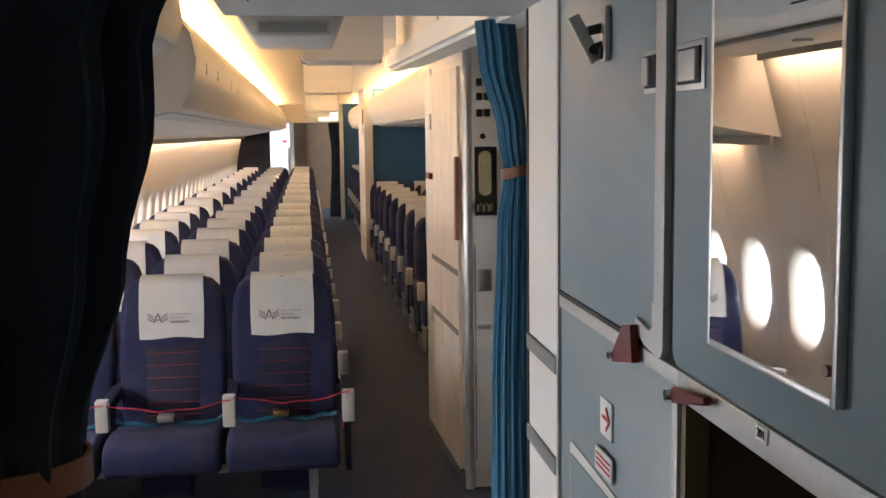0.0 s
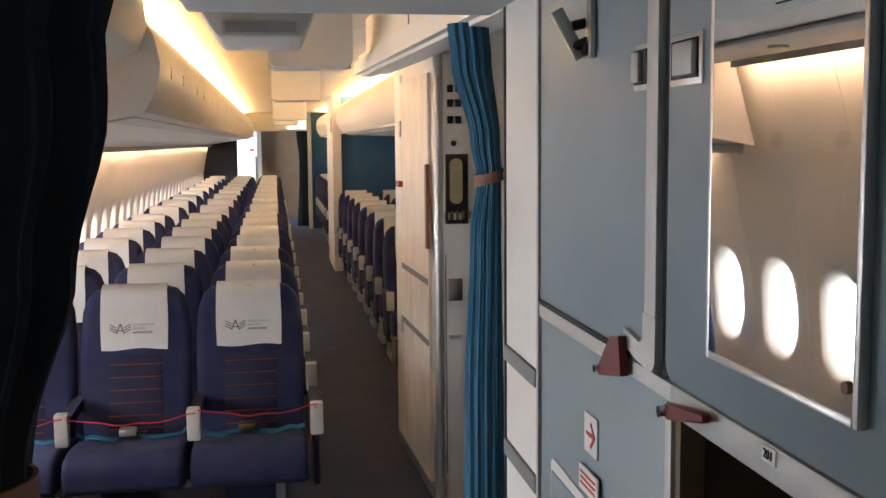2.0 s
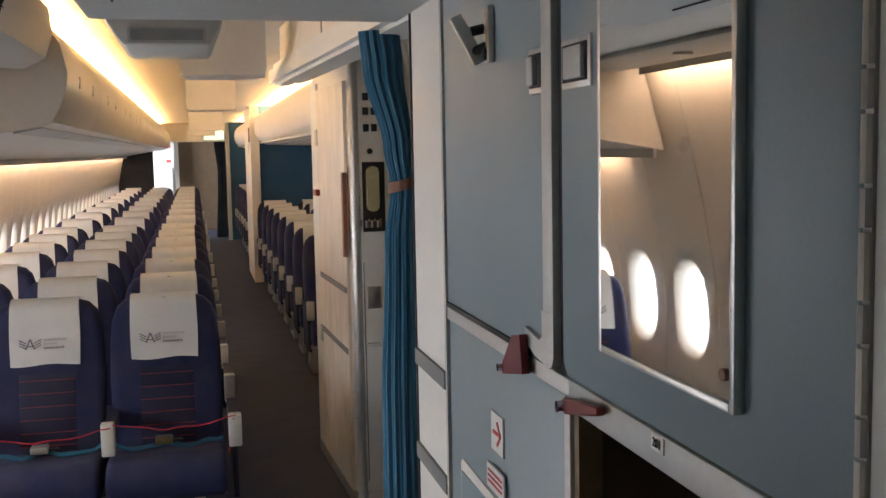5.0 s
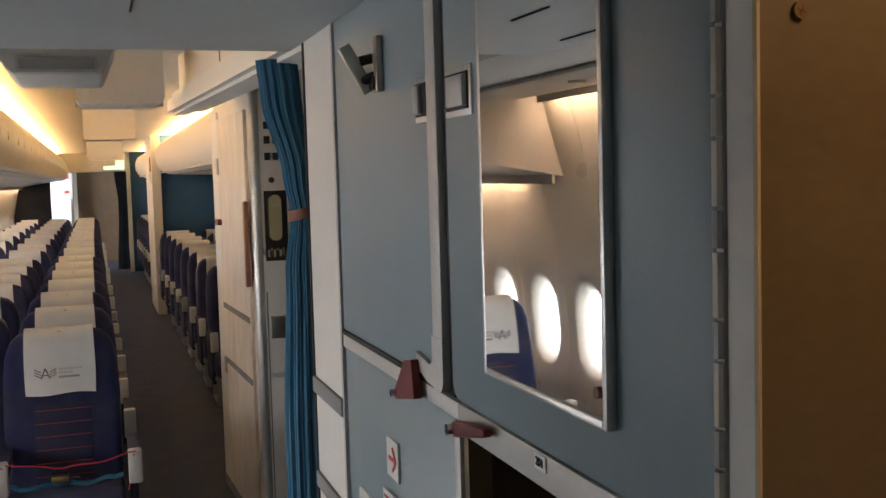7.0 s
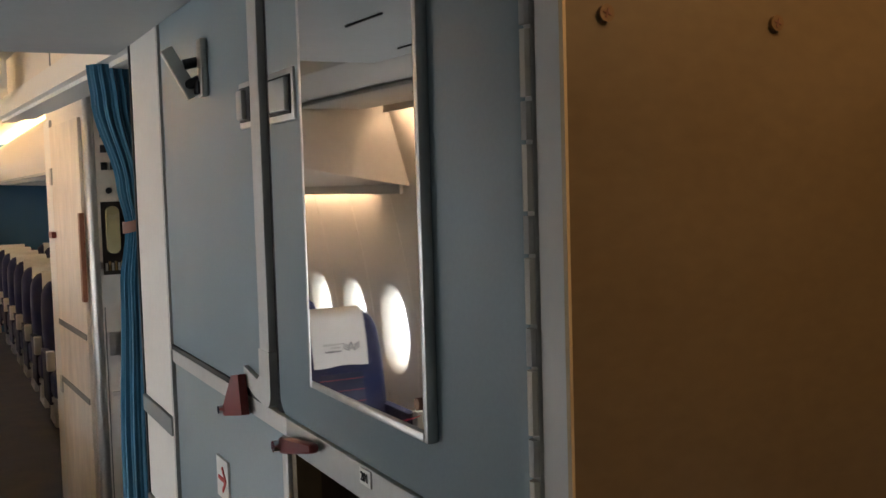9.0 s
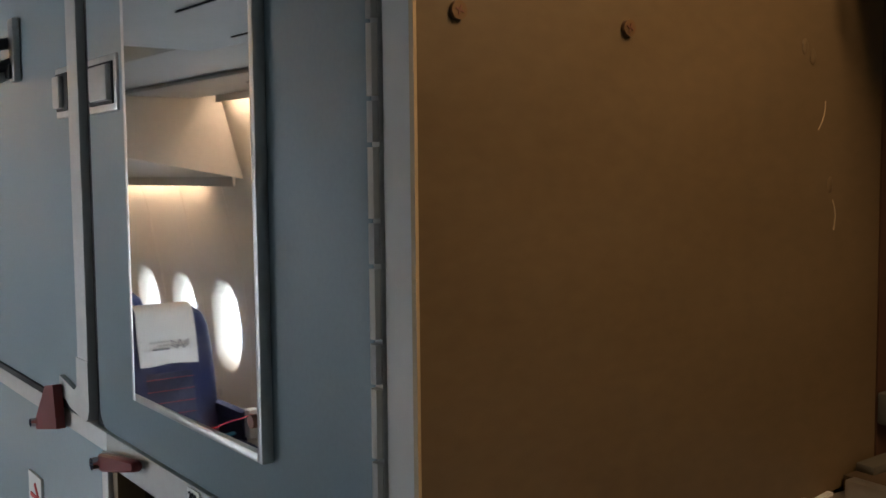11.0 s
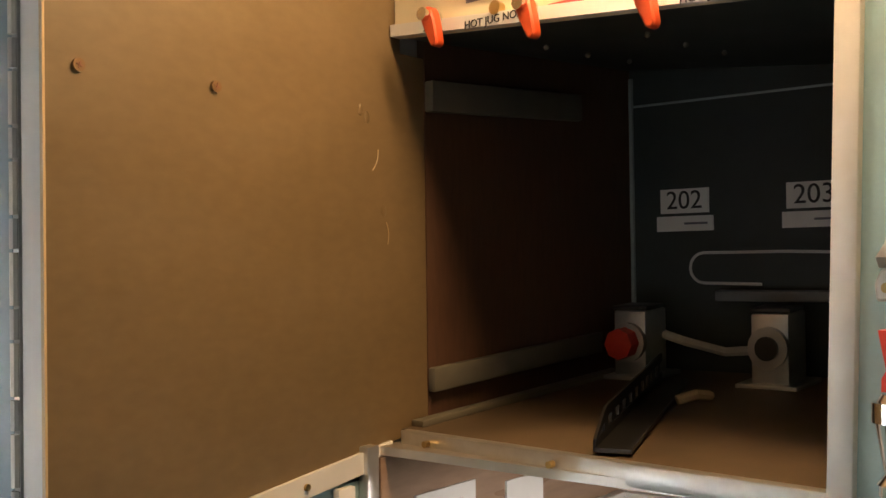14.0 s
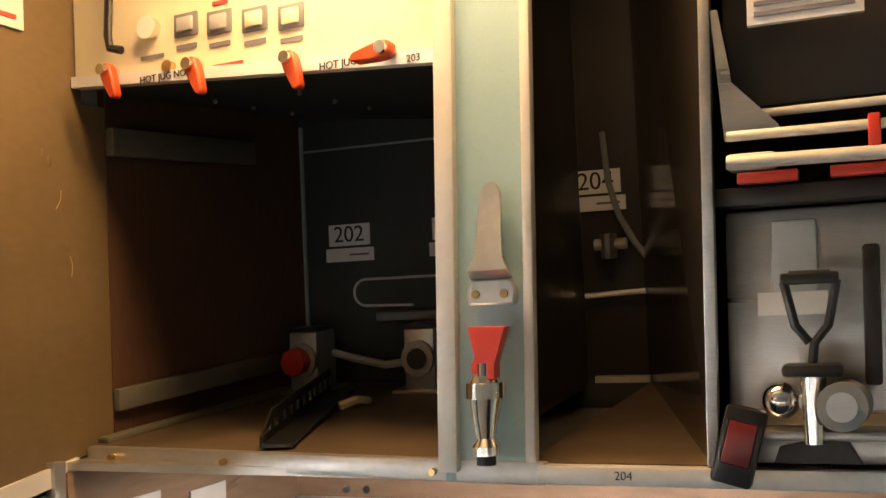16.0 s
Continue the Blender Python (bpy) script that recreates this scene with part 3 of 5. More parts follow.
# attendant station on the face towards the camera
AX = 0.019   # offset of the station's fittings
at = thing("attendant_panel", (0.85, LY0, 0.9), "cream attendant panel with switches and an emergency lamp", "control panel")
part("upper_plate", box(0.775, 1.02, LY0 - 0.012, LY0 + 0.012, 1.46, 2.22, bevel=0.003), CREAM, at)
part("lower_plate", box(0.775, 1.02, LY0 - 0.012, LY0 + 0.012, 0.10, 1.43, bevel=0.003), WHITE, at)
for gx, gz in ((0.814, 2.055), (0.854, 2.055), (0.814, 1.985), (0.854, 1.985), (0.814, 1.905), (0.854, 1.905)):
    part("switch", box(gx + AX - 0.014, gx + AX + 0.014, LY0 - 0.02, LY0 - 0.010, gz - 0.018, gz + 0.018, bevel=0.002), BLACK, at)
part("knob", cyl((0.84 + AX - 0.01, LY0 - 0.02, 1.792), (0.84 + AX - 0.01, LY0 - 0.010, 1.792), 0.014), BLACK, at)
part("lamp_recess", box(0.79 + AX, 0.90 + AX, LY0 - 0.016, LY0 - 0.010, 1.40, 1.74), BLACKBROWN, at, "dark recess")
lamp = part("lamp_bowl", along_y(rrect(0.808 + AX, 0.868 + AX, 1.50, 1.72, 0.028), LY0 - 0.045, LY0 - 0.014), YELLOWLAMP, at, "pale amber torch in its holder")
for k in range(6):
    part("gauge", box(0.80 + AX + 0.014 * k, 0.81 + AX + 0.014 * k, LY0 - 0.022, LY0 - 0.014, 1.42, 1.455 + 0.008 * (k % 2)), BRASS if k % 2 else ALU, at)
part("latch_plate", box(0.80 + AX, 0.87 + AX, LY0 - 0.018, LY0 - 0.010, 1.02, 1.13, bevel=0.003), STEEL, at)
part("door_line", box(0.785 + AX, 0.79 + AX, LY0 - 0.015, LY0 - 0.010, 0.15, 1.25), GREYSTRIP, at)
part("small_handle", box(0.80 + AX, 0.86 + AX, LY0 - 0.03, LY0 - 0.010, 0.83, 0.85, bevel=0.003), ALU, at)
# rail box and fascia over the passage
def rail(y0, y1, z0, z1, off0, off1):
    xa, xb = 0.60, 0.46
    f = lambda yy: xa + (xb - xa) * (yy - 2.84) / (5.5 - 2.84)
    return along_z([(f(y0) + off0, y0), (f(y1) + off0, y1), (f(y1) + off1, y1), (f(y0) + off1, y0)], z0, z1)
rb = thing("curtain_rail_box", (0.55, 4.0, 2.2), "off-white rail box running above the galley passage", "rail box")
part("box", rail(2.72, 5.52, 2.158, 2.22, -0.04, 0.14), WHITE, rb)
part("lip", rail(2.72, 5.52, 2.143, 2.160, -0.01, 0.06), WHITE, rb)
part("step", rail(2.72, 5.52, 2.218, 2.255, -0.015, 0.14), WHITE, rb)
solid("wall_fascia", rail(2.03, 5.45, 2.252, 2.45, 0.015, 0.05), CREAM, "cream fascia above the rail box", "wall", kind="structure")
solid("trim_fascia_seam", rail(4.2, 4.208, 2.275, 2.44, 0.011, 0.02), GREYSTRIP, "dark seam in the fascia", "trim", kind="structure")

def curtain(name, path, pleats, material, label, flip=1.0, seg=120):
    """path: rows of z, centre x, centre y, half width, half depth."""
    th = thing(name, (path[0][1], path[0][2], path[-1][0]), label, "curtain")
    t = bmesh.new()
    zs = [p[0] for p in path]
    rows, nz = [], 70
    for i in range(nz + 1):
        z = zs[0] + (zs[-1] - zs[0]) * i / nz
        j = max(k for k in range(len(path) - 1) if zs[k] >= z - 1e-9)
        f = (zs[j] - z) / (zs[j] - zs[j + 1])
        f = f * f * (3 - 2 * f)
        _, cx, cy, hw, hd = [a + (b - a) * f for a, b in zip(path[j], path[j + 1])]
        ring = []
        for k in range(seg):
            a = math.tau * k / seg
            ph = pleats * a + 0.5 * math.sin(3 * z) + 0.6 * math.sin(2 * a + 1.0)
            r = 1 - 0.16 * (0.5 + 0.5 * math.sin(ph)) ** 1.0 - 0.04 * math.sin(2.3 * ph + 4 * z)
            ring.append(t.verts.new((cx + hw * r * math.cos(a), cy + hd * r * math.sin(a), z)))
        rows.append(ring)
    for r0, r1 in zip(rows, rows[1:]):
        for k in range(seg):
            t.faces.new((r0[k], r1[k], r1[(k + 1) % seg], r0[(k + 1) % seg]))
    t.faces.new(rows[0])
    t.faces.new(rows[-1][::-1])
    part("drape", t, material, th)
    return th

def tieback(th, cx, cy, hw, hd, z, h, tilt):
    t = bmesh.new()
    n = 40
    rows = []
    for dz, e in ((-h / 2, 0.002), (h / 2, 0.002), (h / 2, 0.007), (-h / 2, 0.007)):
        rows.append([t.verts.new((cx + (hw + e) * math.cos(math.tau * k / n), cy + (hd + e) * math.sin(math.tau * k / n), z + dz + tilt * math.cos(math.tau * k / n))) for k in range(n)])
    for q in range(4):
        r0, r1 = rows[q], rows[(q + 1) % 4]
        for k in range(n):
            t.faces.new((r0[k], r0[(k + 1) % n], r1[(k + 1) % n], r1[k]))
    part("tieback", t, LEATHER, th, "brown leather tieback strap")

CY = 3.12
rc = curtain("curtain", [(2.155, 0.583, CY, 0.062, 0.05), (2.05, 0.592, CY, 0.062, 0.05), (1.80, 0.635, CY, 0.046, 0.045), (1.685, 0.647, CY, 0.038, 0.04), (1.5, 0.635, CY, 0.05, 0.05), (1.0, 0.628, CY, 0.062, 0.05), (0.03, 0.628, CY, 0.072, 0.055)], 13, CURTAIN, "teal-blue pleated curtain gathered by a brown strap")
tieback(rc, 0.650, CY, 0.042, 0.044, 1.690, 0.034, 0.012)
part("strap_button", cyl((0.695, CY - 0.03, 1.70), (0.695, CY - 0.05, 1.70), 0.012), BRASS, rc)
LCY = 1.1
def lc(z, edge, hw, hd=0.10):
    return (z, edge - hw, LCY, hw, hd)
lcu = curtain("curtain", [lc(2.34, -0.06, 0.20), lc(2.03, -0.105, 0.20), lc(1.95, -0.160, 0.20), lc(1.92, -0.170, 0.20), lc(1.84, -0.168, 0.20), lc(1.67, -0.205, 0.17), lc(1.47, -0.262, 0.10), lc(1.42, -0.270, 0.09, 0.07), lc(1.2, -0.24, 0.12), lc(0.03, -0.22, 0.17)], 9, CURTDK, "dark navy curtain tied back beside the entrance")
tieback(lcu, -0.36, LCY, 0.094, 0.075, 1.432, 0.036, 0.004)

# ---------- bulkheads farther down the cabin ----------
solid("wall_bulkhead_1", box(0.91, 3.5, 14.5, 14.58, 0, 2.44), BLUEWALL, "blue fabric-covered bulkhead behind the centre seats", "wall", kind="structure")
solid("wall_partition_1", box(0.78, 0.90, 14.42, 16.0, 0, 2.44), CREAM, "cream partition end with small fittings", "wall", kind="structure")
solid("wall_bulkhead_2", box(0.74, 3.5, 21.9, 22.0, 0, 2.44), BLUEWALL, "blue bulkhead at the rear of the cabin", "wall", kind="structure")
pf = thing("partition_fitting", (0.77, 14.9, 1.9), "small cream fitting on the partition end", "fitting")
part("box", box(0.765, 0.782, 14.8, 14.95, 1.80, 1.98, bevel=0.004), WHITE, pf)
part("slot", box(0.765, 0.782, 14.60, 14.68, 1.95, 2.15, bevel=0.004), LEATHER, pf)
solid("wall_lintel", box(-1.5, 3.5, 22.05, 22.25, 2.055, 2.44), CEIL, "cream lintel across the rear cross-aisle", "wall", kind="structure")
solid("wall_bulkhead_3", box(-1.5, -0.80, 22.0, 22.1, 0, 2.12), mat("dark_padding", (0.012, 0.014, 0.022), 0.8), "dark padded bulkhead behind the last seats", "wall", kind="structure")
solid("wall_rear_galley", box(-0.34, 0.62, 25.2, 25.3, 0, 2.3), BROWNPANEL, "brown wood-grain rear galley wall", "wall", kind="structure")
door = thing("door_2", (-0.95, 24.4, 0), "white cabin door with small red markings at the rear cross-aisle", "door", kind="structure")
part("leaf", box(-1.05, -0.42, 24.45, 24.55, 0.0, 2.15, bevel=0.02), WHITE, door)
part("marking", box(-0.62, -0.50, 24.44, 24.45, 1.95, 2.02), REDINK, door)
part("marking", box(-0.60, -0.50, 24.44, 24.45, 1.62, 1.68), REDINK, door)
part("slide_bustle", box(-0.72, -0.46, 24.36, 24.45, 0.3, 1.5, bevel=0.04), WHITE, door)
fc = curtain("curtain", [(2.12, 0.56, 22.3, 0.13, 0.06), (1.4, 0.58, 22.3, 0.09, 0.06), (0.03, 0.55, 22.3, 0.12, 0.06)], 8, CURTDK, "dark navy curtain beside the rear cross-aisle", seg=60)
# the post's white paints in daylight that falls on it from a side door
solid("trim_door_post", box(0.66, 0.74, 21.84, 21.90, 0, 2.2), WHITE, "post at the rear bulkhead, whitened for side-door light", "trim", kind="structure")
ex = thing("exit_sign", (0.36, 21.5, 2.1), "small glowing white-green exit sign under the ceiling", "exit sign")
part("case", box(0.20, 0.64, 21.48, 21.56, 2.07, 2.44, bevel=0.01), BINM, ex)
part("face", box(0.23, 0.62, 21.465, 21.478, 2.085, 2.26), EXITM, ex, "glowing face")

# ---------- galley side wall with doors ----------
W = 0.42
GZ = 2.40
# carcass behind the doors
solid("wall_galley_core", box(W + 0.03, 1.3, 1.06, 1.86, 0, GZ), WHITE, "off-white galley carcass", "wall", kind="structure")
solid("wall_galley_top", box(W + 0.03, 1.3, 0.50, 1.055, 1.56, GZ), WHITE, "off-white galley carcass above the cart bay", "wall", kind="structure")
we = thing("wall_end_panel", (W, 1.75, 0), "off-white end panel with two grey rub strips", "wall", kind="structure")
part("panel", box(W, W + 0.028, 1.632, 1.872, 0.0, GZ, bevel=0.003), WHITE, we)
for z in (1.388, 1.205):
    part("rub_strip", box(W - 0.006, W + 0.004, 1.634, 1.872, z, z + 0.030, bevel=0.002), GREYSTRIP, we, "dark grey rub strip")
part("edge_seal", box(W - 0.002, W + 0.03, 1.872, 1.882, 0.0, GZ), RUBBER, we)
part("edge_trim", box(W - 0.003, W + 0.01, 1.622, 1.634, 0.0, GZ), ALUDULL, we)

def door_slab(y0, y1, z0, z1, x0=W, x1=W + 0.022, r=0.02):
    t = along_x(rrect(y0, y1, z0, z1, r), x0, x1)
    bmesh.ops.bevel(t, geom=[e for e in t.edges if abs(e.verts[0].co.x - e.verts[1].co.x) < 1e-6 and e.verts[0].co.x < (x0 + x1) / 2], offset=0.0025, segments=2, affect="EDGES", profile=0.5)
    return t

d1 = thing("galley_door", (W, 1.36, 1.54), "teal-grey closed upper galley door with a chrome flip handle", "cabinet door")
part("leaf", door_slab(1.125, 1.618, 1.540, GZ - 0.01, r=0.004), TEAL, d1)
part("side_trim", box(W - 0.005, W + 0.02, 1.088, 1.124, 1.552, GZ - 0.01, bevel=0.003), ALUDULL, d1, "grey metal edge trim")
part("bottom_edge", box(W - 0.003, W + 0.02, 1.126, 1.618, 1.534, 1.541), RUBBER, d1)
foot = along_x([(1.084, 1.60), (1.084, 1.548), (1.090, 1.538), (1.100, 1.534), (1.150, 1.540), (1.190, 1.552), (1.190, 1.570), (1.135, 1.562), (1.124, 1.568), (1.124, 1.60)], W - 0.006, W + 0.02)
part("corner_plate", foot, ALUDULL, d1, "grey metal corner plate")
# chrome flip handle
hd = part("flip_handle", box(W - 0.010, W, 1.322, 1.346, 1.908, 1.985, bevel=0.003), STEEL, d1, "chrome flip handle on a dark base")
t = along_z(rrect(-0.010, 0.010, -0.003, 0.003, 0.0028), -0.036, 0.036)
bmesh.ops.bevel(t, geom=t.edges[:], offset=0.001, segments=1, affect="EDGES")
bmesh.ops.transform(t, matrix=pose(W - 0.031, 1.350, 1.941, 0, -29, 0) @ pose(0, 0, 0, 0, 0, 12), verts=t.verts)
part("lever", t, SATIN, hd)
part("lever_boss", cyl((W - 0.022, 1.352, 1.925), (W - 0.006, 1.340, 1.932), 0.007), BLACK, hd)
part("pivot", cyl((W - 0.026, 1.350, 1.952), (W, 1.345, 1.958), 0.007), BLACK, hd)
part("base_foot", box(W - 0.014, W, 1.330, 1.352, 1.912, 1.930, bevel=0.003), BLACK, hd)

d2 = thing("galley_door", (W, 0.80, 1.54), "teal-grey galley door with a tall framed mirror and piano hinge", "cabinet door")
part("leaf", door_slab(0.531, 1.068, 1.534, GZ - 0.01, r=0.022), TEAL, d2)
part("edge_seal", box(W + 0.004, W + 0.02, 1.070, 1.086, 1.53, GZ), RUBBER, d2)
def paddle_latch(th, y0, y1, z0, z1, side):
    p = part("paddle_latch", box(W - 0.003, W + 0.004, y0, y1, z0, z1, bevel=0.002), ALU, th, "flush aluminium paddle latch")
    part("cup", box(W - 0.0045, W - 0.002, y0 + 0.007, y1 - 0.007, z0 + 0.007, z1 - 0.007), RUBBER, p)
    part("paddle", box(W - 0.010, W - 0.003, y0 + (0.010 if side < 0 else 0.022), y1 - (0.022 if side < 0 else 0.010), z0 + 0.010, z1 - 0.010, bevel=0.002), ALUDULL, p)
paddle_latch(d1, 1.118, 1.173, 1.856, 1.910, 1)
paddle_latch(d2, 0.974, 1.058, 1.855, 1.909, -1)
# mirror
MY0, MY1, MZ0, MZ1 = 0.667, 0.938, 1.586, 2.32
mf = bmesh.new()
fw = 0.008
for a in ((MY0, MY0 + fw, MZ0, MZ1), (MY1 - fw, MY1, MZ0, MZ1), (MY0 + fw, MY1 - fw, MZ0, MZ0 + fw), (MY0 + fw, MY1 - fw, MZ1 - fw, MZ1)):
    add_box(mf, W - 0.010, W, *a, bevel=0.002)
mfo = part("mirror_frame", mf, ALU, d2, "thin aluminium mirror frame")
mt = box(-0.0015, 0.0015, -(MY1 - MY0) / 2 + fw, (MY1 - MY0) / 2 - fw, -(MZ1 - MZ0) / 2 + fw, (MZ1 - MZ0) / 2 - fw)
bmesh.ops.transform(mt, matrix=pose(W - 0.0065, (MY0 + MY1) / 2, (MZ0 + MZ1) / 2, 0, MIRROR_TILT, MIRROR_TURN), verts=mt.verts)
part("mirror_glass", mt, MIRROR, mfo, "clear mirror glass", smooth=False)
part("screw", cyl((W - 0.009, MY0 + 0.020, MZ0 + 0.028), (W - 0.004, MY0 + 0.020, MZ0 + 0.028), 0.005), LEATHER, mfo)
# piano hinge beside the mirror door
hg = part("piano_hinge", box(W - 0.001, W + 0.02, 0.519, 0.5275, 1.0, GZ), ALUDULL, d2, "piano hinge with worn knuckles")
part("hinge_gap", box(W + 0.002, W + 0.02, 0.5276, 0.5308, 1.0, GZ), RUBBER, hg)
z, k = 1.02, 0
while z < GZ - 0.03:
    part("knuckle", cyl((W - 0.002, 0.5235, z), (W - 0.002, 0.5235, z + (0.042 if k % 2 else 0.024)), 0.0042, seg=8), SATIN if k % 2 else ALUDULL, hg)
    z += 0.045 if k % 2 else 0.027
    k += 1
solid("trim_galley_post", box(W, W + 0.03, 0.4875, 0.5185, 0.0, GZ, bevel=0.003), WHITE, "pale grey post between the hinge and the plywood", "trim", kind="structure")
# turn latches
def turn_latch(name_label, at, tip, material, face, axis_len=0.016):
    th = thing("turn_latch", at, name_label, "turn latch", "red turn latches on the galley")
    a, b = Vector(at), Vector(tip)
    d = (b - a).normalized()
    n = Vector(face)
    s = d.cross(n)
    t = bmesh.new()
    L = (b - a).length
    out = [(-0.008, -0.006), (0.0, -0.009), (L * 0.4, -0.008), (L, -0.005), (L + 0.003, 0), (L, 0.005), (L * 0.4, 0.008), (0.0, 0.009), (-0.008, 0.006)]
    add_prism(t, out, lambda u, v, w: a + d * u + s * v + n * w, 0.006, 0.006 + axis_len, "n")
    bmesh.ops.bevel(t, geom=t.edges[:], offset=0.002, segments=1, affect="EDGES")
    part("paddle", t, material, th)
    part("screw", cyl(a + n * 0.0, a + n * (axis_len + 0.013), 0.0065, seg=12), CHROME, th, "chrome screw head")
    return th
NX = (-1, 0, 0)
# stop block under the left door, seen edge on
st = thing("turn_latch", (W, 1.225, 1.535), "dark red triangular turn latch on the galley rail", "turn latch", "red turn latches on the galley")
part("paddle", along_x([(1.178, 1.562), (1.210, 1.556), (1.262, 1.503), (1.252, 1.497), (1.168, 1.514)], W - 0.017, W - 0.007), REDDK, st)
part("screw", cyl((W - 0.024, 1.252, 1.506), (W, 1.252, 1.506), 0.005, seg=12), CHROME, st)
turn_latch("dark red turn latch on the rail above the cart bay", (W, 1.026, 1.508), (W, 0.928, 1.526), REDDK, NX, 0.010)
# rail under the doors
solid("trim_galley_rail", box(W - 0.002, W + 0.03, 1.045, 1.618, 1.512, 1.533, bevel=0.002), ALUDULL, "grey metal rail below the galley doors", "trim", kind="structure")
solid("trim_galley_rail_2", box(W - 0.002, W + 0.03, 0.535, 1.0445, 1.499, 1.533, bevel=0.002), ALUDULL, "grey metal rail above the cart bay", "trim", kind="structure")
tag = thing("number_tag", (W, 0.82, 1.517), "small white number tag on the metal rail", "label")
part("plate", box(W - 0.0035, W - 0.001, 0.801, 0.826, 1.516, 1.531), LABELW, tag)
part("number", text_bm("201", 0.012, (W - 0.0042, 0.8135, 1.5235), FACE_MX), TEXTK, tag)
# lower teal panel with hatch and signs
lp = thing("lower_cabinet", (W, 1.33, 0.0), "teal-grey fixed lower galley panel with signs", "panel")
part("panel", box(W + 0.002, W + 0.026, 1.060, 1.618, 0.02, 1.511, bevel=0.002), TEAL, lp)
part("bay_edge", box(W - 0.003, W + 0.03, 1.040, 1.059, 0.0, 1.511, bevel=0.002), ALUDULL, lp, "pale metal edge of the cart bay")
part("hatch", along_x([(1.12, 0.6), (1.545, 0.6), (1.545, 1.29), (1.535, 1.298), (1.12, 1.285)], W - 0.001, W + 0.004), WHITE, lp, "light hatch cover")
part("hatch_face", box(W - 0.003, W, 1.13, 1.537, 0.61, 1.278, bevel=0.002), TEAL, lp)
sg = part("arrow_sign", box(W - 0.001, W + 0.003, 1.308, 1.366, 1.364, 1.420), LABELW, lp, "white sign with a red arrow")
ar = bmesh.new()
add_box(ar, W - 0.0025, W - 0.001, 1.318, 1.354, 1.3895, 1.3945)
for sgn in (-1, 1):
    t = box(W - 0.0025, W - 0.001, -0.012, 0.012, -0.0022, 0.0022)
    merge(ar, t, pose(0, 1.326, 1.392 + sgn * 0.008, sgn * 45, 0, 0))
part("arrow", ar, REDINK, sg)
sg2 = part("notice", box(W - 0.005, W - 0.002, 1.295, 1.378, 1.306, 1.342), LABELW, lp, "white notice with red print")
for k in range(3):
    part("print_bar", box(W - 0.0062, W - 0.0045, 1.302, 1.370, 1.331 - k * 0.008, 1.334 - k * 0.008), REDINK, sg2)
# cart bay under the mirror door
cb = thing("cart_bay", (0.8, 0.78, 0.0), "empty brown-lined cart bay under the mirror door", "cart bay")
part("side_lining", box(W + 0.03, 1.2, 1.030, 1.040, 0.0, 1.50), BROWNFLOOR, cb)
part("side_lining", box(W + 0.03, 1.2, 0.52, 0.53, 0.0, 1.50), BROWNFLOOR, cb)
part("rear_lining", box(1.19, 1.2, 0.53, 1.030, 0.0, 1.50), BROWNFLOOR, cb)
part("roof", box(W + 0.03, 1.2, 0.53, 1.030, 1.50, 1.51), BROWNFLOOR, cb)
solid("trim_bay_jamb", box(W + 0.002, W + 0.03, 1.024, 1.039, 0.0, 1.496), PLY, "wooden jamb of the cart bay", "trim", kind="structure")

# ---------- galley recess ----------
PYY = 0.484
GX, GF, GB = 0.778, 1.545, 1.32       # front plane, shelf height, rear lining
OLDBRASS = mat("tarnished_brass", (0.20, 0.12, 0.055), 0.5, 0.4)
MARK = mat("pale_scuff", (0.45, 0.34, 0.20), 0.6)
py = thing("wall_plywood", (0.6, PYY, 0.0), "lacquered brown plywood side panel of the galley", "wall", kind="structure")
part("board", add_prism(bmesh.new(), [(W + 0.001, 1.488), (0.55, 1.503), (0.890, 1.540), (0.890, 1.955), (0.845, 1.955), (0.845, GZ), (W + 0.001, GZ)], lambda u, v, w: (u, w, v), PYY, PYY + 0.003, "y"), PLY, py)
part("front_edge", box(W - 0.0010, W + 0.0012, PYY - 0.001, PYY + 0.0034, 0.9, GZ), mat("raw_ply_edge", (0.55, 0.42, 0.25), 0.6), py, "pale raw plywood edge")
for sx, sz in ((0.450, 1.886), (0.588, 1.886)):
    s = part("screw", cyl((sx, PYY - 0.003, sz), (sx, PYY + 0.001, sz), 0.0054, seg=14), OLDBRASS, py)
    for a in (20, 110):
        t = box(-0.0030, 0.0030, -0.0036, -0.0030, -0.0006, 0.0006)
        bmesh.ops.transform(t, matrix=pose(sx, PYY, sz, 0, a, 0), verts=t.verts)
        part("slot", t, LEATHER, s)
for sx, sz in ((0.780, 1.886), (0.815, 1.781), (0.79, 1.879)):
    part("dent", add_ball(bmesh.new(), (sx, PYY, sz), 0.004, (1, 0.25, 1.6)), PLY, py)
for sx, sz, a in ((0.802, 1.835, 18), (0.819, 1.757, -8)):
    t = add_tube(bmesh.new(), [(0.0035 * math.sin(k * 0.35) , 0, -0.012 + 0.024 * k / 8) for k in range(9)], 0.0007, 6)
    bmesh.ops.transform(t, matrix=pose(sx, PYY, sz, 0, a, 0), verts=t.verts)
    part("scratch", t, MARK, py)
part("bottom_trim", add_prism(bmesh.new(), [(0.45, 1.466), (0.818, 1.513), (0.818, 1.535), (0.45, 1.489)], lambda u, v, w: (u, w, v), PYY - 0.006, PYY - 0.001, "y"), LABELW, py, "pale trim with screws along the lower edge")
for sx in (0.52, 0.60, 0.69, 0.783):
    part("trim_screw", cyl((sx, PYY - 0.009, 1.522 - 0.126 * (0.8 - sx)), (sx, PYY - 0.004, 1.522 - 0.126 * (0.8 - sx)), 0.0035, seg=10), BRASS, py)
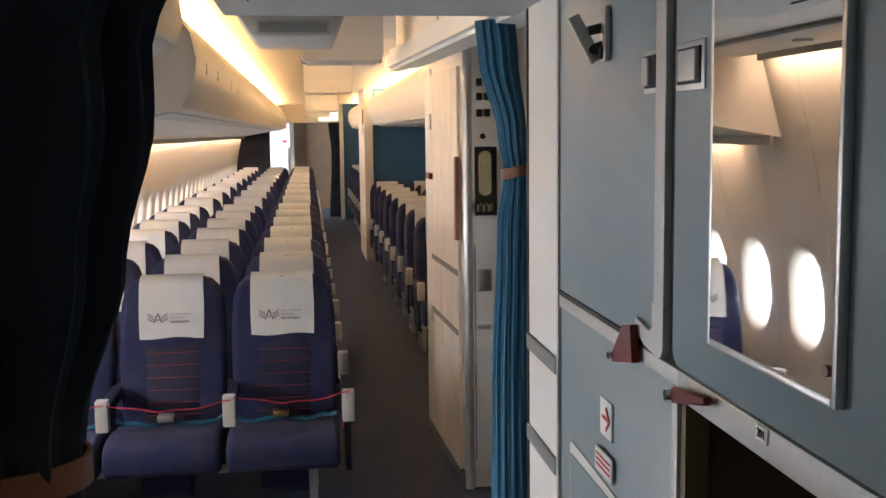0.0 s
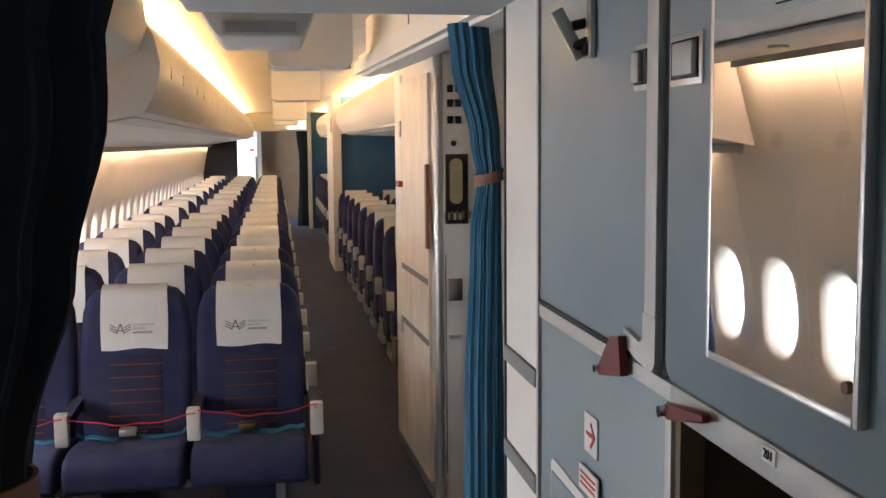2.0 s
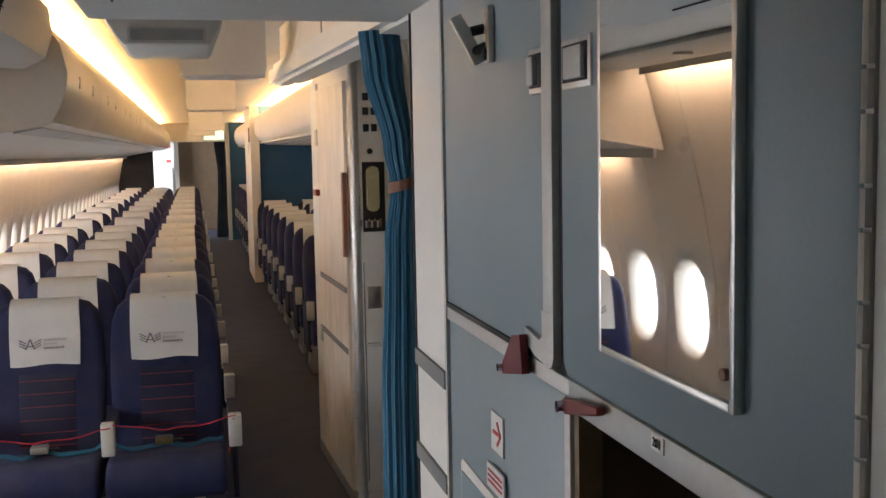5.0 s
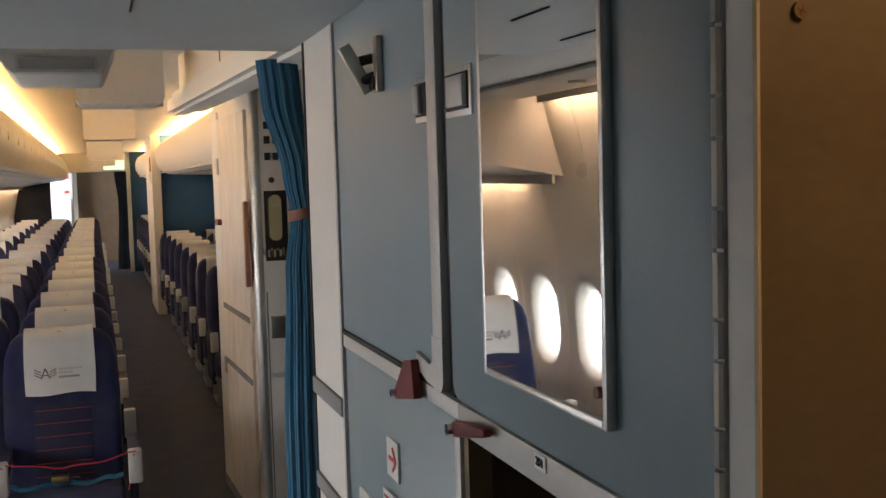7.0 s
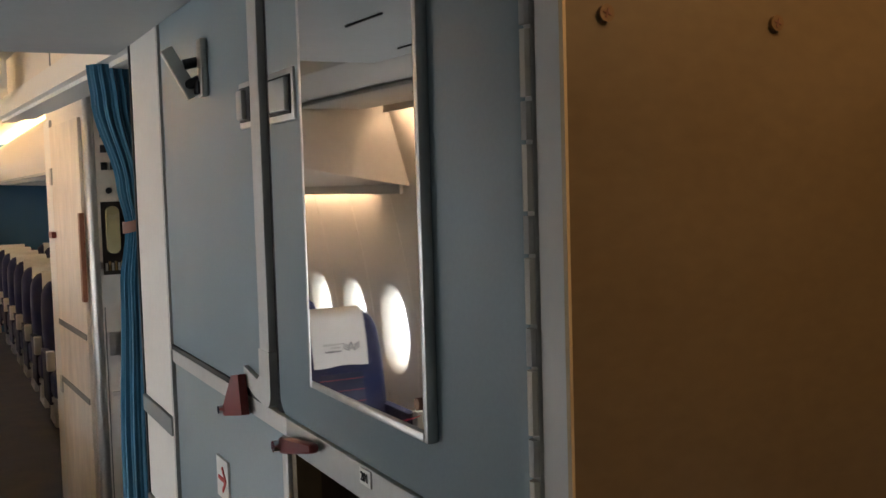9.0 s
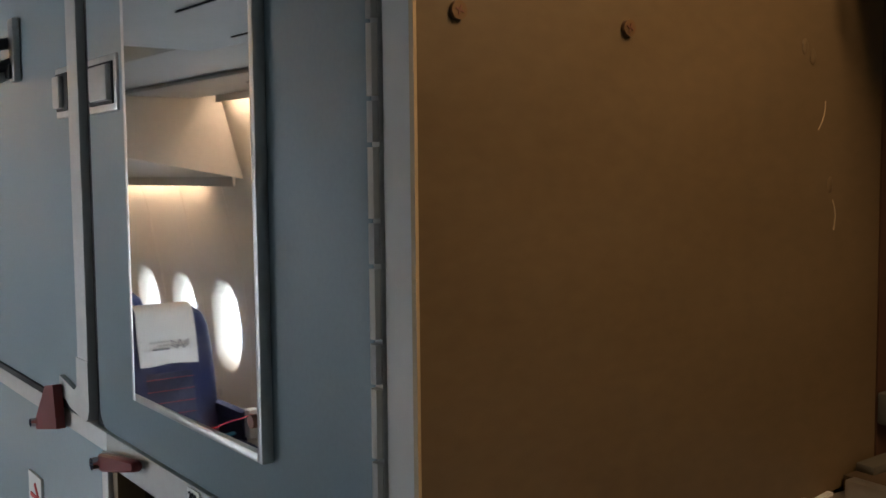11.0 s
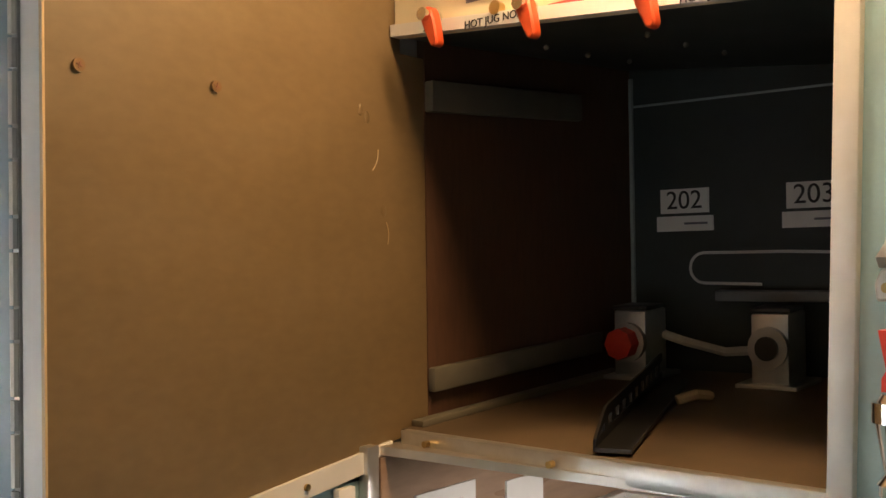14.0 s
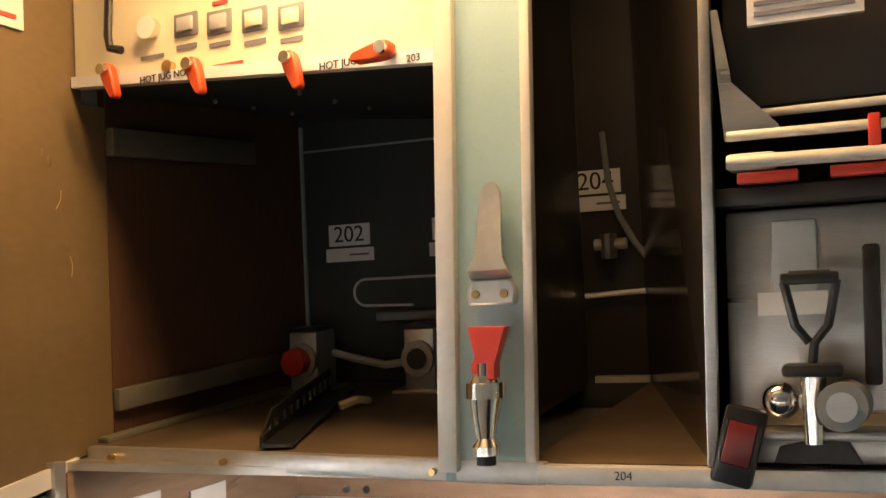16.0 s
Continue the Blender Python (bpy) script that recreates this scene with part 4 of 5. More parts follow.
lw = thing("galley_lower_side", (0.6, PYY, 0), "teal lower side panel with a metal edge beside the work deck", "panel")
part("panel", box(W + 0.006, GX + 0.03, PYY + 0.002, PYY + 0.012, 0.0, 1.499), TEALP, lw)
part("corner_post", box(GX - 0.006, GX + 0.012, PYY - 0.012, PYY + 0.002, 0.9, 1.535, bevel=0.002), ALU, lw)
part("edge_strip", box(GX - 0.045, GX - 0.02, PYY - 0.008, PYY + 0.001, 1.0, 1.498, bevel=0.002), LABELW, lw)
pn = thing("notice_card", (0.73, PYY, 2.05), "white card with red print on the plywood", "notice")
part("card", box(0.66, 0.752, PYY - 0.004, PYY - 0.001, 2.022, 2.12), LABELW, pn)
part("print_bar", box(0.69, 0.74, PYY - 0.0055, PYY - 0.003, 2.032, 2.037), REDINK, pn)

BATTEN = mat("olive_painted_batten", (0.13, 0.12, 0.09), 0.55, var=0.2)
SEAMALU = mat("pale_sealant_seam", (0.30, 0.36, 0.35), 0.45, var=0.25)
SKEW[0] = True
# compartment shell: side, rear, roof, shelf
CT = 1.939
sh = thing("galley_compartment", (1.0, 0.24, GF), "open dark compartment for two hot jugs", "compartment")
part("side_lining", box(0.832, GB, PYY - 0.002, PYY + 0.010, GF, CT + 0.06), DARKWOOD, sh, "dark red wooden side lining")
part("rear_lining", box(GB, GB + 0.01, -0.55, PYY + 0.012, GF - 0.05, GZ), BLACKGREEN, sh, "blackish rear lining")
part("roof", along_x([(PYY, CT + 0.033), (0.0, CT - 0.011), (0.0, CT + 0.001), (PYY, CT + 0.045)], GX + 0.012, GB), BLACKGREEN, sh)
part("shelf", box(GX + 0.006, GB, 0.003, PYY - 0.003, GF - 0.012, GF), BROWNFLOOR, sh, "brown worn shelf board")
part("side_batten", box(0.83, GB - 0.1, PYY - 0.014, PYY - 0.003, GF + 0.035, GF + 0.062, bevel=0.002), BATTEN, sh)
part("floor_batten", box(0.80, GB - 0.06, PYY - 0.022, PYY - 0.003, GF, GF + 0.008, bevel=0.002), BATTEN, sh)
part("upper_batten", box(0.83, GB - 0.15, PYY - 0.016, PYY - 0.003, CT - 0.045, CT - 0.010, bevel=0.002), BATTEN, sh)
part("corner_strip", box(GB - 0.006, GB - 0.001, PYY - 0.009, PYY - 0.004, GF, CT + 0.02), SEAMALU, sh)
part("rear_seam", box(GB - 0.004, GB - 0.001, 0.0, PYY - 0.01, CT - 0.022, CT - 0.019), SEAMALU, sh)
part("front_edge", box(GX - 0.006, GX + 0.008, -0.115, PYY - 0.012, GF - 0.020, GF + 0.001, bevel=0.002), ALU, sh, "aluminium shelf edge with screws")
for sy in (0.262, 0.005, 0.43):
    part("edge_screw", cyl((GX - 0.012, sy, GF - 0.009), (GX - 0.004, sy, GF - 0.009), 0.0035, seg=10), BRASS, sh)
for sx in (0.86, 0.95, 1.05):
    part("rivet", add_ball(bmesh.new(), (sx, 0.33, CT + 0.008), 0.003), BATTEN, sh)
    part("rivet", add_ball(bmesh.new(), (sx, 0.21, CT + 0.001), 0.003), BATTEN, sh)
SKEW[0] = False
def number_card(words, yc, zc, x, material=LABELW):
    th = thing("number_card", (x, yc, zc), "white card with black number on the rear lining", "label", "number cards in the compartments")
    part("card", box(x - 0.003, x - 0.001, yc - 0.036, yc + 0.036, zc - 0.017, zc + 0.017), material, th)
    part("number", text_bm(words, 0.036, (x - 0.004, yc, zc), FACE_MX), TEXTK, th)
    part("strip", box(x - 0.003, x - 0.001, yc - 0.042, yc + 0.042, zc - 0.042, zc - 0.021), material, th)
    part("print_bar", box(x - 0.004, x - 0.0025, yc - 0.034, yc + 0.000, zc - 0.033, zc - 0.030), INK, th)
number_card("202", 0.372, 1.806, GB)
number_card("203", 0.193, 1.806, GB)
number_card("204", -0.03, 1.856, GB - 0.004)
SKEW[0] = True
# sockets for the jugs
def socket(yc, red):
    th = thing("jug_socket", (GB - 0.06, yc, GF), "grey electric jug socket%s" % (" with a red cap" if red else ""), "socket", "jug sockets")
    part("box", box(GB - 0.10, GB - 0.04, yc - 0.025, yc + 0.025, GF, GF + 0.092, bevel=0.004), ALU, th)
    part("ring", cyl((GB - 0.108, yc, GF + 0.05), (GB - 0.098, yc, GF + 0.05), 0.026), ALUDULL, th)
    if red:
        part("cap", cyl((GB - 0.130, yc + 0.002, GF + 0.05), (GB - 0.105, yc + 0.002, GF + 0.05), 0.021, seg=8), REDP, th, "red eight-sided cap")
    else:
        part("hole", cyl((GB - 0.112, yc, GF + 0.05), (GB - 0.106, yc, GF + 0.05), 0.015), BLACK, th)
    part("foot", box(GB - 0.115, GB - 0.03, yc - 0.040, yc + 0.040, GF, GF + 0.006, bevel=0.001), ALU, th)
    part("lug", box(GB - 0.10, GB - 0.05, yc - 0.027, yc + 0.027, GF + 0.092, GF + 0.098, bevel=0.002), BLACK, th)
socket(0.428, True)
socket(0.228, False)
cbl = bmesh.new()
add_tube(cbl, [(GB - 0.05, 0.40, GF + 0.055), (GB - 0.07, 0.36, GF + 0.05), (GB - 0.05, 0.31, GF + 0.035), (GB - 0.06, 0.27, GF + 0.04)], 0.006, 8)
skewed(cbl)
solid("cable", cbl, ARMM, "thick grey cable between the jug sockets", "cable")
wr = thing("wire_holder", (GB - 0.03, 0.22, 1.66), "bent wire holder on a grey bracket", "wire holder")
part("bracket", box(GB - 0.03, GB - 0.01, 0.11, 0.335, 1.644, 1.658, bevel=0.002), GREYSTRIP, wr)
add = bmesh.new()
loop = [(GB - 0.05, 0.340 + 0.020 * math.sin(math.pi * k / 8), 1.690 + 0.020 * math.cos(math.pi * k / 8)) for k in range(9)]
add_tube(add, [(GB - 0.04, 0.11, 1.706), (GB - 0.05, 0.22, 1.710)] + loop + [(GB - 0.045, 0.26, 1.668)], 0.0020, 6)
part("wire", add, ALUDULL, wr)
# perforated black jug rail on the shelf
jr = thing("jug_rail", (1.0, 0.22, GF), "black perforated metal rail on the shelf", "rail")
t = bmesh.new()
A, Bv = Vector((0.79, 0.222, GF + 0.004)), Vector((1.20, 0.368, GF + 0.004))
for k in range(11):
    p, q = A.lerp(Bv, k / 11), A.lerp(Bv, (k + 0.42) / 11)
    d = (Bv - A).normalized()
    n = Vector((-d.y, d.x, 0))
    h0 = 0.034 * min(1, (k + 0.6) / 2.0)
    add_prism(t, [(0, 0), ((q - p).length, 0), ((q - p).length, h0), (0, h0)], lambda u, v, w, p=p, d=d, n=n: p + d * u + n * w + Vector((0, 0, v)), 0, 0.003, "n")
    part("post", t, BLACK, jr)
    t = bmesh.new()
t = bmesh.new()
d = (Bv - A).normalized()
n = Vector((-d.y, d.x, 0))
L = (Bv - A).length
add_prism(t, [(0.0, 0), (L, 0), (L, 0.012), (0.0, 0.012)], lambda u, v, w: A + d * u + n * w + Vector((0, 0, v)), 0, 0.003, "n")
add_prism(t, [(0.03, 0.018), (0.05, 0.025), (L, 0.026), (L, 0.036), (0.05, 0.036), (0.0, 0.012)], lambda u, v, w: A + d * u + n * w + Vector((0, 0, v)), 0, 0.003, "n")
add_prism(t, [(0.0, 0), (L, 0), (L, 0.004), (0.0, 0.004)], lambda u, v, w: A + d * u - n * w + Vector((0, 0, v)), 0, 0.035, "n")
part("rail", t, BLACK, jr)
solid("plastic_scrap", add_tube(bmesh.new(), [(1.075, 0.272, GF + 0.019), (1.09, 0.255, GF + 0.025), (1.11, 0.248, GF + 0.022), (1.115, 0.262, GF + 0.020)], 0.006, 8), mat("pale_scrap", (0.75, 0.62, 0.40), 0.6), "small pale curved scrap lying on the shelf", "scrap")

# control panel above the compartment
cp = thing("control_panel", (GX, 0.24, CT), "pale yellow galley control panel with switches", "control panel")
part("plate", along_x([(PYY - 0.002, CT + 0.031), (0.0, CT - 0.011), (0.0, GZ), (PYY - 0.002, GZ)], GX + 0.004, GX + 0.012), YELLOWPANEL, cp)
part("label_rail", along_x([(PYY - 0.002, CT + 0.031), (0.0, CT - 0.011), (0.0, CT + 0.002), (PYY - 0.002, CT + 0.044)], GX - 0.004, GX + 0.004), LABELW, cp, "white rail with black lettering")
slope = 0.0875
for words, yc, sz in (("HOT JUG NO.", 0.340, 0.0112), ("HOT JUG N", 0.104, 0.0112), ("203", 0.022, 0.0105), ("202", 0.424, 0.0105)):
    part("lettering", text_bm(words, sz, (GX - 0.0048, yc, CT - 0.0060 + slope * yc), FACE_MX), TEXTK, cp)
for yc in (0.312, 0.266, 0.219, 0.172):
    zz = 2.002 + 0.11 * (yc - 0.16)
    s = part("switch", box(GX + 0.001, GX + 0.006, yc - 0.0165, yc + 0.0165, zz - 0.013, zz + 0.013, bevel=0.001), GREYSTRIP, cp, "square push switch")
    part("cap", box(GX - 0.0025, GX + 0.002, yc - 0.0105, yc + 0.0105, zz - 0.008, zz + 0.008, bevel=0.001), YELLOWPANEL if yc < 0.22 else ALUDULL, s)
    part("print_bar", box(GX + 0.002, GX + 0.005, yc - 0.014, yc + 0.014, zz - 0.027, zz - 0.022), INK, cp)
part("print_bar", box(GX + 0.002, GX + 0.005, 0.235, 0.275, 1.962, 1.967), REDINK, cp)
part("print_bar", box(GX + 0.002, GX + 0.005, 0.255, 0.275, 2.033, 2.037), REDINK, cp)
part("key_switch", cyl((GX - 0.008, 0.362, 2.022), (GX + 0.006, 0.362, 2.022), 0.013), CHROME, cp)
part("print_bar", box(GX + 0.002, GX + 0.005, 0.345, 0.378, 1.988, 1.992), INK, cp)
t = add_tube(bmesh.new(), [(GX, 0.415, 2.2), (GX - 0.012, 0.415, 2.02), (GX - 0.012, 0.412, 2.005), (GX - 0.012, 0.395, 2.000)], 0.005, 8)
part("cable_clip", t, BLACK, cp)
part("hook", box(GX - 0.02, GX + 0.006, 0.006, 0.018, 2.012, 2.10, bevel=0.003), BLACK, cp)
for yc, kind in ((0.408, 0), (0.285, 0), (0.158, 0)):
    zc = 1.953 + 0.10 * (yc - 0.163)
    turn_latch("orange-red turn latch hanging from the label rail", (GX - 0.004, yc + 0.004, zc), (GX - 0.004, yc - 0.007, zc - 0.031), ORANGE, NX, 0.014)
turn_latch("orange-red turn latch turned sideways on the label rail", (GX - 0.004, 0.046, 1.944), (GX - 0.004, 0.082, 1.940), ORANGE, NX, 0.018)
part("screw", cyl((GX - 0.006, 0.335, 1.974), (GX + 0.004, 0.335, 1.974), 0.007, seg=12), BRASS, cp)

# teal mullion with bottle opener and tap
ml = thing("galley_mullion", (GX, -0.055, GF), "teal upright between the compartments with metal edges", "panel")
part("post", box(GX + 0.002, GX + 0.02, -0.096, -0.006, GF - 0.02, GZ), TEALP, ml)
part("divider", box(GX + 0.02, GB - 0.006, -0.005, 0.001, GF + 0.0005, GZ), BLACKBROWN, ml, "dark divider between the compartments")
part("metal_edge", box(GX - 0.008, GX + 0.02, -0.025, 0.0, GF - 0.010, GZ, bevel=0.003), SATIN, ml, "wide aluminium edge")
part("metal_edge", box(GX - 0.004, GX + 0.01, -0.106, -0.096, GF - 0.010, GZ, bevel=0.002), SATIN, ml)
bo = thing("bottle_opener", (GX, -0.06, 1.70), "flat steel bottle opener screwed to the teal upright", "bottle opener")
t = along_x([(-0.090, 1.692), (-0.092, 1.706), (-0.086, 1.716), (-0.048, 1.716), (-0.042, 1.706), (-0.044, 1.692)], GX - 0.012, GX + 0.001)
bmesh.ops.bevel(t, geom=t.edges[:], offset=0.002, segments=1, affect="EDGES")
part("base", t, ALU, bo)
t = bmesh.new()
prev = None
for k, (zz, hwd, off) in enumerate(((1.716, 0.0215, 0.010), (1.724, 0.0205, 0.022), (1.735, 0.0140, 0.020), (1.76, 0.0116, 0.014), (1.785, 0.0108, 0.010), (1.798, 0.0092, 0.009), (1.804, 0.0060, 0.009), (1.806, 0.0025, 0.009))):
    row = [t.verts.new((GX - off, -0.067 - hwd, zz)), t.verts.new((GX - off, -0.067 + hwd, zz)), t.verts.new((GX - off + 0.004, -0.067 + hwd, zz)), t.verts.new((GX - off + 0.004, -0.067 - hwd, zz))]
    if prev:
        for q in range(4):
            t.faces.new((prev[q], prev[(q + 1) % 4], row[(q + 1) % 4], row[q]))
    else:
        t.faces.new(row)
    prev = row
t.faces.new(prev[::-1])
part("blade", t, ALU, bo)
for yc in (-0.081, -0.053):
    part("screw", cyl((GX - 0.015, yc, 1.702), (GX - 0.010, yc, 1.702), 0.004, seg=10), BRASS, bo)
tp = thing("water_tap", (GX - 0.02, -0.048, 1.55), "chrome water tap with a red push handle", "tap")
TX, TY = GX - 0.026, -0.066
part("body", add_cyl(add_cyl(cyl((TX, TY, 1.570), (TX, TY, 1.608), 0.0085, 0.016, seg=20), (TX, TY, 1.608), (TX, TY, 1.622), 0.0185, seg=20), (TX, TY, 1.622), (TX, TY, 1.628), 0.015, 0.012, seg=20), CHROME, tp, "chrome tapered body")
part("spout", add_cyl(cyl((TX, TY, 1.556), (TX, TY, 1.566), 0.0125, seg=18), (TX, TY, 1.564), (TX, TY, 1.572), 0.014, 0.0085, seg=18), CHROME, tp)
part("nozzle", cyl((TX, TY, 1.547), (TX, TY, 1.557), 0.009, seg=16), BLACK, tp)
part("stem", cyl((TX - 0.008, TY, 1.624), (TX - 0.008, TY, 1.652), 0.004, seg=10), CHROME, tp)
part("wall_pipe", cyl((TX, TY, 1.612), (GX + 0.004, TY, 1.612), 0.011, seg=14), CHROME, tp)
part("handle", along_x([(TY - 0.013, 1.626), (TY - 0.013, 1.638), (TY - 0.0145, 1.644), (TY - 0.023, 1.672), (TY + 0.012, 1.673), (TY + 0.006, 1.645), (TY + 0.009, 1.639), (TY + 0.009, 1.630), (TY + 0.003, 1.630), (TY + 0.003, 1.640), (TY - 0.006, 1.640), (TY - 0.006, 1.626)], TX - 0.012, TX + 0.004), REDP, tp, "red plastic push handle")

# second compartment
c4 = thing("galley_compartment", (1.0, -0.18, GF), "open dark brown compartment with a hose on the rear lining", "compartment")
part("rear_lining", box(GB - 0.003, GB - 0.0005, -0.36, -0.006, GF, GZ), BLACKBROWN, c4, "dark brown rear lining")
part("shelf", box(GX + 0.006, GB, -0.36, -0.097, GF - 0.012, GF), BROWNFLOOR, c4, "brown shelf board")
part("front_edge", box(GX - 0.008, GX + 0.006, -0.56, -0.108, GF - 0.018, GF - 0.001, bevel=0.002), ALUDULL, c4, "worn metal shelf edge")
part("right_wall", along_z([(GX + 0.008, -0.268), (GX + 0.008, -0.262), (GB - 0.004, -0.092), (GB - 0.004, -0.098)], GF, GZ), mat("dark_gloss_panel", (0.06, 0.05, 0.04), 0.14, 0.6), c4, "dark polished dividing wall")
part("right_wall_edge", box(GX - 0.004, GX + 0.010, -0.270, -0.260, GF, GZ, bevel=0.001), STEEL, c4)
part("rear_pipe", cyl((GB - 0.02, -0.010, 1.668), (GB - 0.02, -0.096, 1.672), 0.004, seg=8), ALU, c4)
part("front_lip", box(GB - 0.05, GB - 0.035, -0.100, -0.025, GF + 0.004, GF + 0.012), ALUDULL, c4)
part("hose", add_tube(bmesh.new(), [(GB - 0.015, -0.045, 1.90), (GB - 0.025, -0.052, 1.83), (GB - 0.025, -0.065, 1.78), (GB - 0.02, -0.085, 1.74), (GB - 0.02, -0.10, 1.72)], 0.0045, 8), GREYSTRIP, c4, "grey hose")
part("valve", add_cyl(cyl((GB - 0.03, -0.03, 1.74), (GB - 0.03, -0.075, 1.74), 0.008, seg=10), (GB - 0.03, -0.05, 1.72), (GB - 0.03, -0.05, 1.755), 0.012, seg=10), STEEL, c4)
tg = thing("number_tag", (GX, -0.19, GF - 0.01), "small dark number tag on the metal shelf edge", "label")
part("number", text_bm("204", 0.011, (GX - 0.009, -0.188, GF - 0.009), FACE_MX), TEXTK, tg)

# coffee maker
cm = thing("coffee_maker", (GX + 0.1, -0.42, GF), "steel galley coffee maker with a locking handle and tap", "coffee maker")
part("body", box(GX + 0.035, GB - 0.02, -0.60, -0.275, GF + 0.03, 1.765, bevel=0.003), STEEL, cm)
part("base_tray", box(GX + 0.0, GX + 0.05, -0.60, -0.272, GF + 0.003, GF + 0.030, bevel=0.004), STEEL, cm)
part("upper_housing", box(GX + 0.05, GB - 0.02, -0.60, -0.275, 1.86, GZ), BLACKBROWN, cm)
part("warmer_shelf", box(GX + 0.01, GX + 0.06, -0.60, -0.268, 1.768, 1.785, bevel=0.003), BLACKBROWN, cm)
part("handle_bar", cyl((GX - 0.005, -0.282, 1.805), (GX - 0.005, -0.60, 1.800), 0.006, seg=12), SATIN, cm)
part("upper_bar", cyl((GX + 0.03, -0.285, 1.850), (GX + 0.03, -0.60, 1.852), 0.004, seg=12), SATIN, cm)
part("lower_bar", cyl((GX + 0.0, -0.282, 1.828), (GX + 0.0, -0.60, 1.826), 0.0045, seg=12), SATIN, cm)
part("side_arm", add_prism(bmesh.new(), [(-0.270, 1.94), (-0.276, 1.94), (-0.287, 1.875), (-0.325, 1.835), (-0.325, 1.825), (-0.280, 1.825)], lambda u, v, w: (w, u, v), GX + 0.0, GX + 0.006, "x"), STEEL, cm)
part("arm_plate", box(GX - 0.008, GX + 0.02, -0.322, -0.282, 1.798, 1.812, bevel=0.003), SATIN, cm)
part("red_guard", box(GX - 0.004, GX + 0.01, -0.34, -0.290, 1.786, 1.796, bevel=0.002), REDP, cm)
part("red_guard", box(GX - 0.004, GX + 0.01, -0.42, -0.365, 1.786, 1.796, bevel=0.002), REDP, cm)
part("red_tab", box(GX - 0.006, GX + 0.004, -0.405, -0.395, 1.808, 1.836, bevel=0.002), REDP, cm)
part("card", box(GX + 0.012, GX + 0.02, -0.395, -0.300, 1.925, 1.975), LABELW, cm, "pale instruction card")
for k in range(3):
    part("print_bar", box(GX + 0.010, GX + 0.014, -0.388, -0.306, 1.932 + k * 0.009, 1.936 + k * 0.009), INK, cm)
part("slot_plate", box(GX + 0.030, GX + 0.036, -0.352, -0.314, 1.68, 1.755, bevel=0.003), ALUDULL, cm)
part("label_plate", box(GX + 0.028, GX + 0.034, -0.360, -0.302, 1.672, 1.692), LABELW, cm)
part("gauge_slot", box(GX + 0.030, GX + 0.037, -0.402, -0.388, 1.61, 1.73, bevel=0.003), BLACKBROWN, cm)
TY2, TX2 = -0.348, GX - 0.012
tap = part("tap_body", add_cyl(cyl((TX2, TY2, 1.567), (TX2, TY2, 1.627), 0.008, 0.011, seg=16), (TX2, TY2, 1.602), (GX + 0.04, TY2, 1.602), 0.012, seg=16), CHROME, cm, "chrome coffee tap")
part("collar", box(TX2 - 0.014, TX2 + 0.014, TY2 - 0.024, TY2 + 0.024, 1.622, 1.633, bevel=0.004), BLACK, tap)
part("handle", add_tube(bmesh.new(), [(TX2, TY2, 1.632), (TX2, TY2 - 0.002, 1.650), (TX2, TY2 - 0.013, 1.664), (TX2 - 0.004, TY2 - 0.020, 1.700), (TX2 - 0.004, TY2 - 0.014, 1.706), (TX2 - 0.004, TY2 + 0.016, 1.706), (TX2 - 0.004, TY2 + 0.021, 1.700), (TX2, TY2 + 0.013, 1.664), (TX2, TY2 + 0.002, 1.650)], 0.0038, 8), BLACK, tap, "black loop handle")
part("grip", box(TX2 - 0.008, TX2 + 0.001, TY2 - 0.022, TY2 + 0.024, 1.698, 1.708, bevel=0.002), BLACK, tap)
kn = part("side_knob", cyl((TX2 - 0.02, TY2 - 0.022, 1.599), (TX2 + 0.012, TY2 - 0.026, 1.599), 0.020, seg=20), GREYSTRIP, cm, "round dark steel knob")
part("knob_cap", cyl((TX2 - 0.023, TY2 - 0.022, 1.599), (TX2 - 0.019, TY2 - 0.022, 1.599), 0.012, seg=16), STEEL, kn)
part("elbow", add_ball(bmesh.new(), (TX2 + 0.01, TY2 + 0.026, 1.602), 0.016), CHROME, cm)
lv = part("drain_lever", (lambda t: (bmesh.ops.transform(t, matrix=pose(GX - 0.03, -0.290, 1.568, 14, 0, 0), verts=t.verts), t)[1])(box(-0.006, 0.006, -0.017, 0.017, -0.034, 0.032, bevel=0.004)), BLACK, cm, "black folding lever with a red face")
t = box(-0.0085, -0.006, -0.012, 0.012, -0.016, 0.020, bevel=0.002)
bmesh.ops.transform(t, matrix=pose(GX - 0.03, -0.290, 1.568, 14, 0, 0), verts=t.verts)
part("lever_face", t, REDDK, lv)
part("lever_pivot", cyl((GX - 0.03, -0.285, 1.548), (GX + 0.005, -0.285, 1.548), 0.006, seg=10), CHROME, lv)
part("tray_cutout", along_x([(-0.315, GF + 0.004), (-0.320, GF + 0.018), (-0.345, GF + 0.024), (-0.375, GF + 0.022), (-0.385, GF + 0.004)], GX - 0.003, GX + 0.004), BLACKBROWN, cm)
part("tray_lip", box(GX - 0.012, GX + 0.02, -0.45, -0.275, GF + 0.024, GF + 0.032, bevel=0.002), STEEL, cm)

SKEW[0] = False
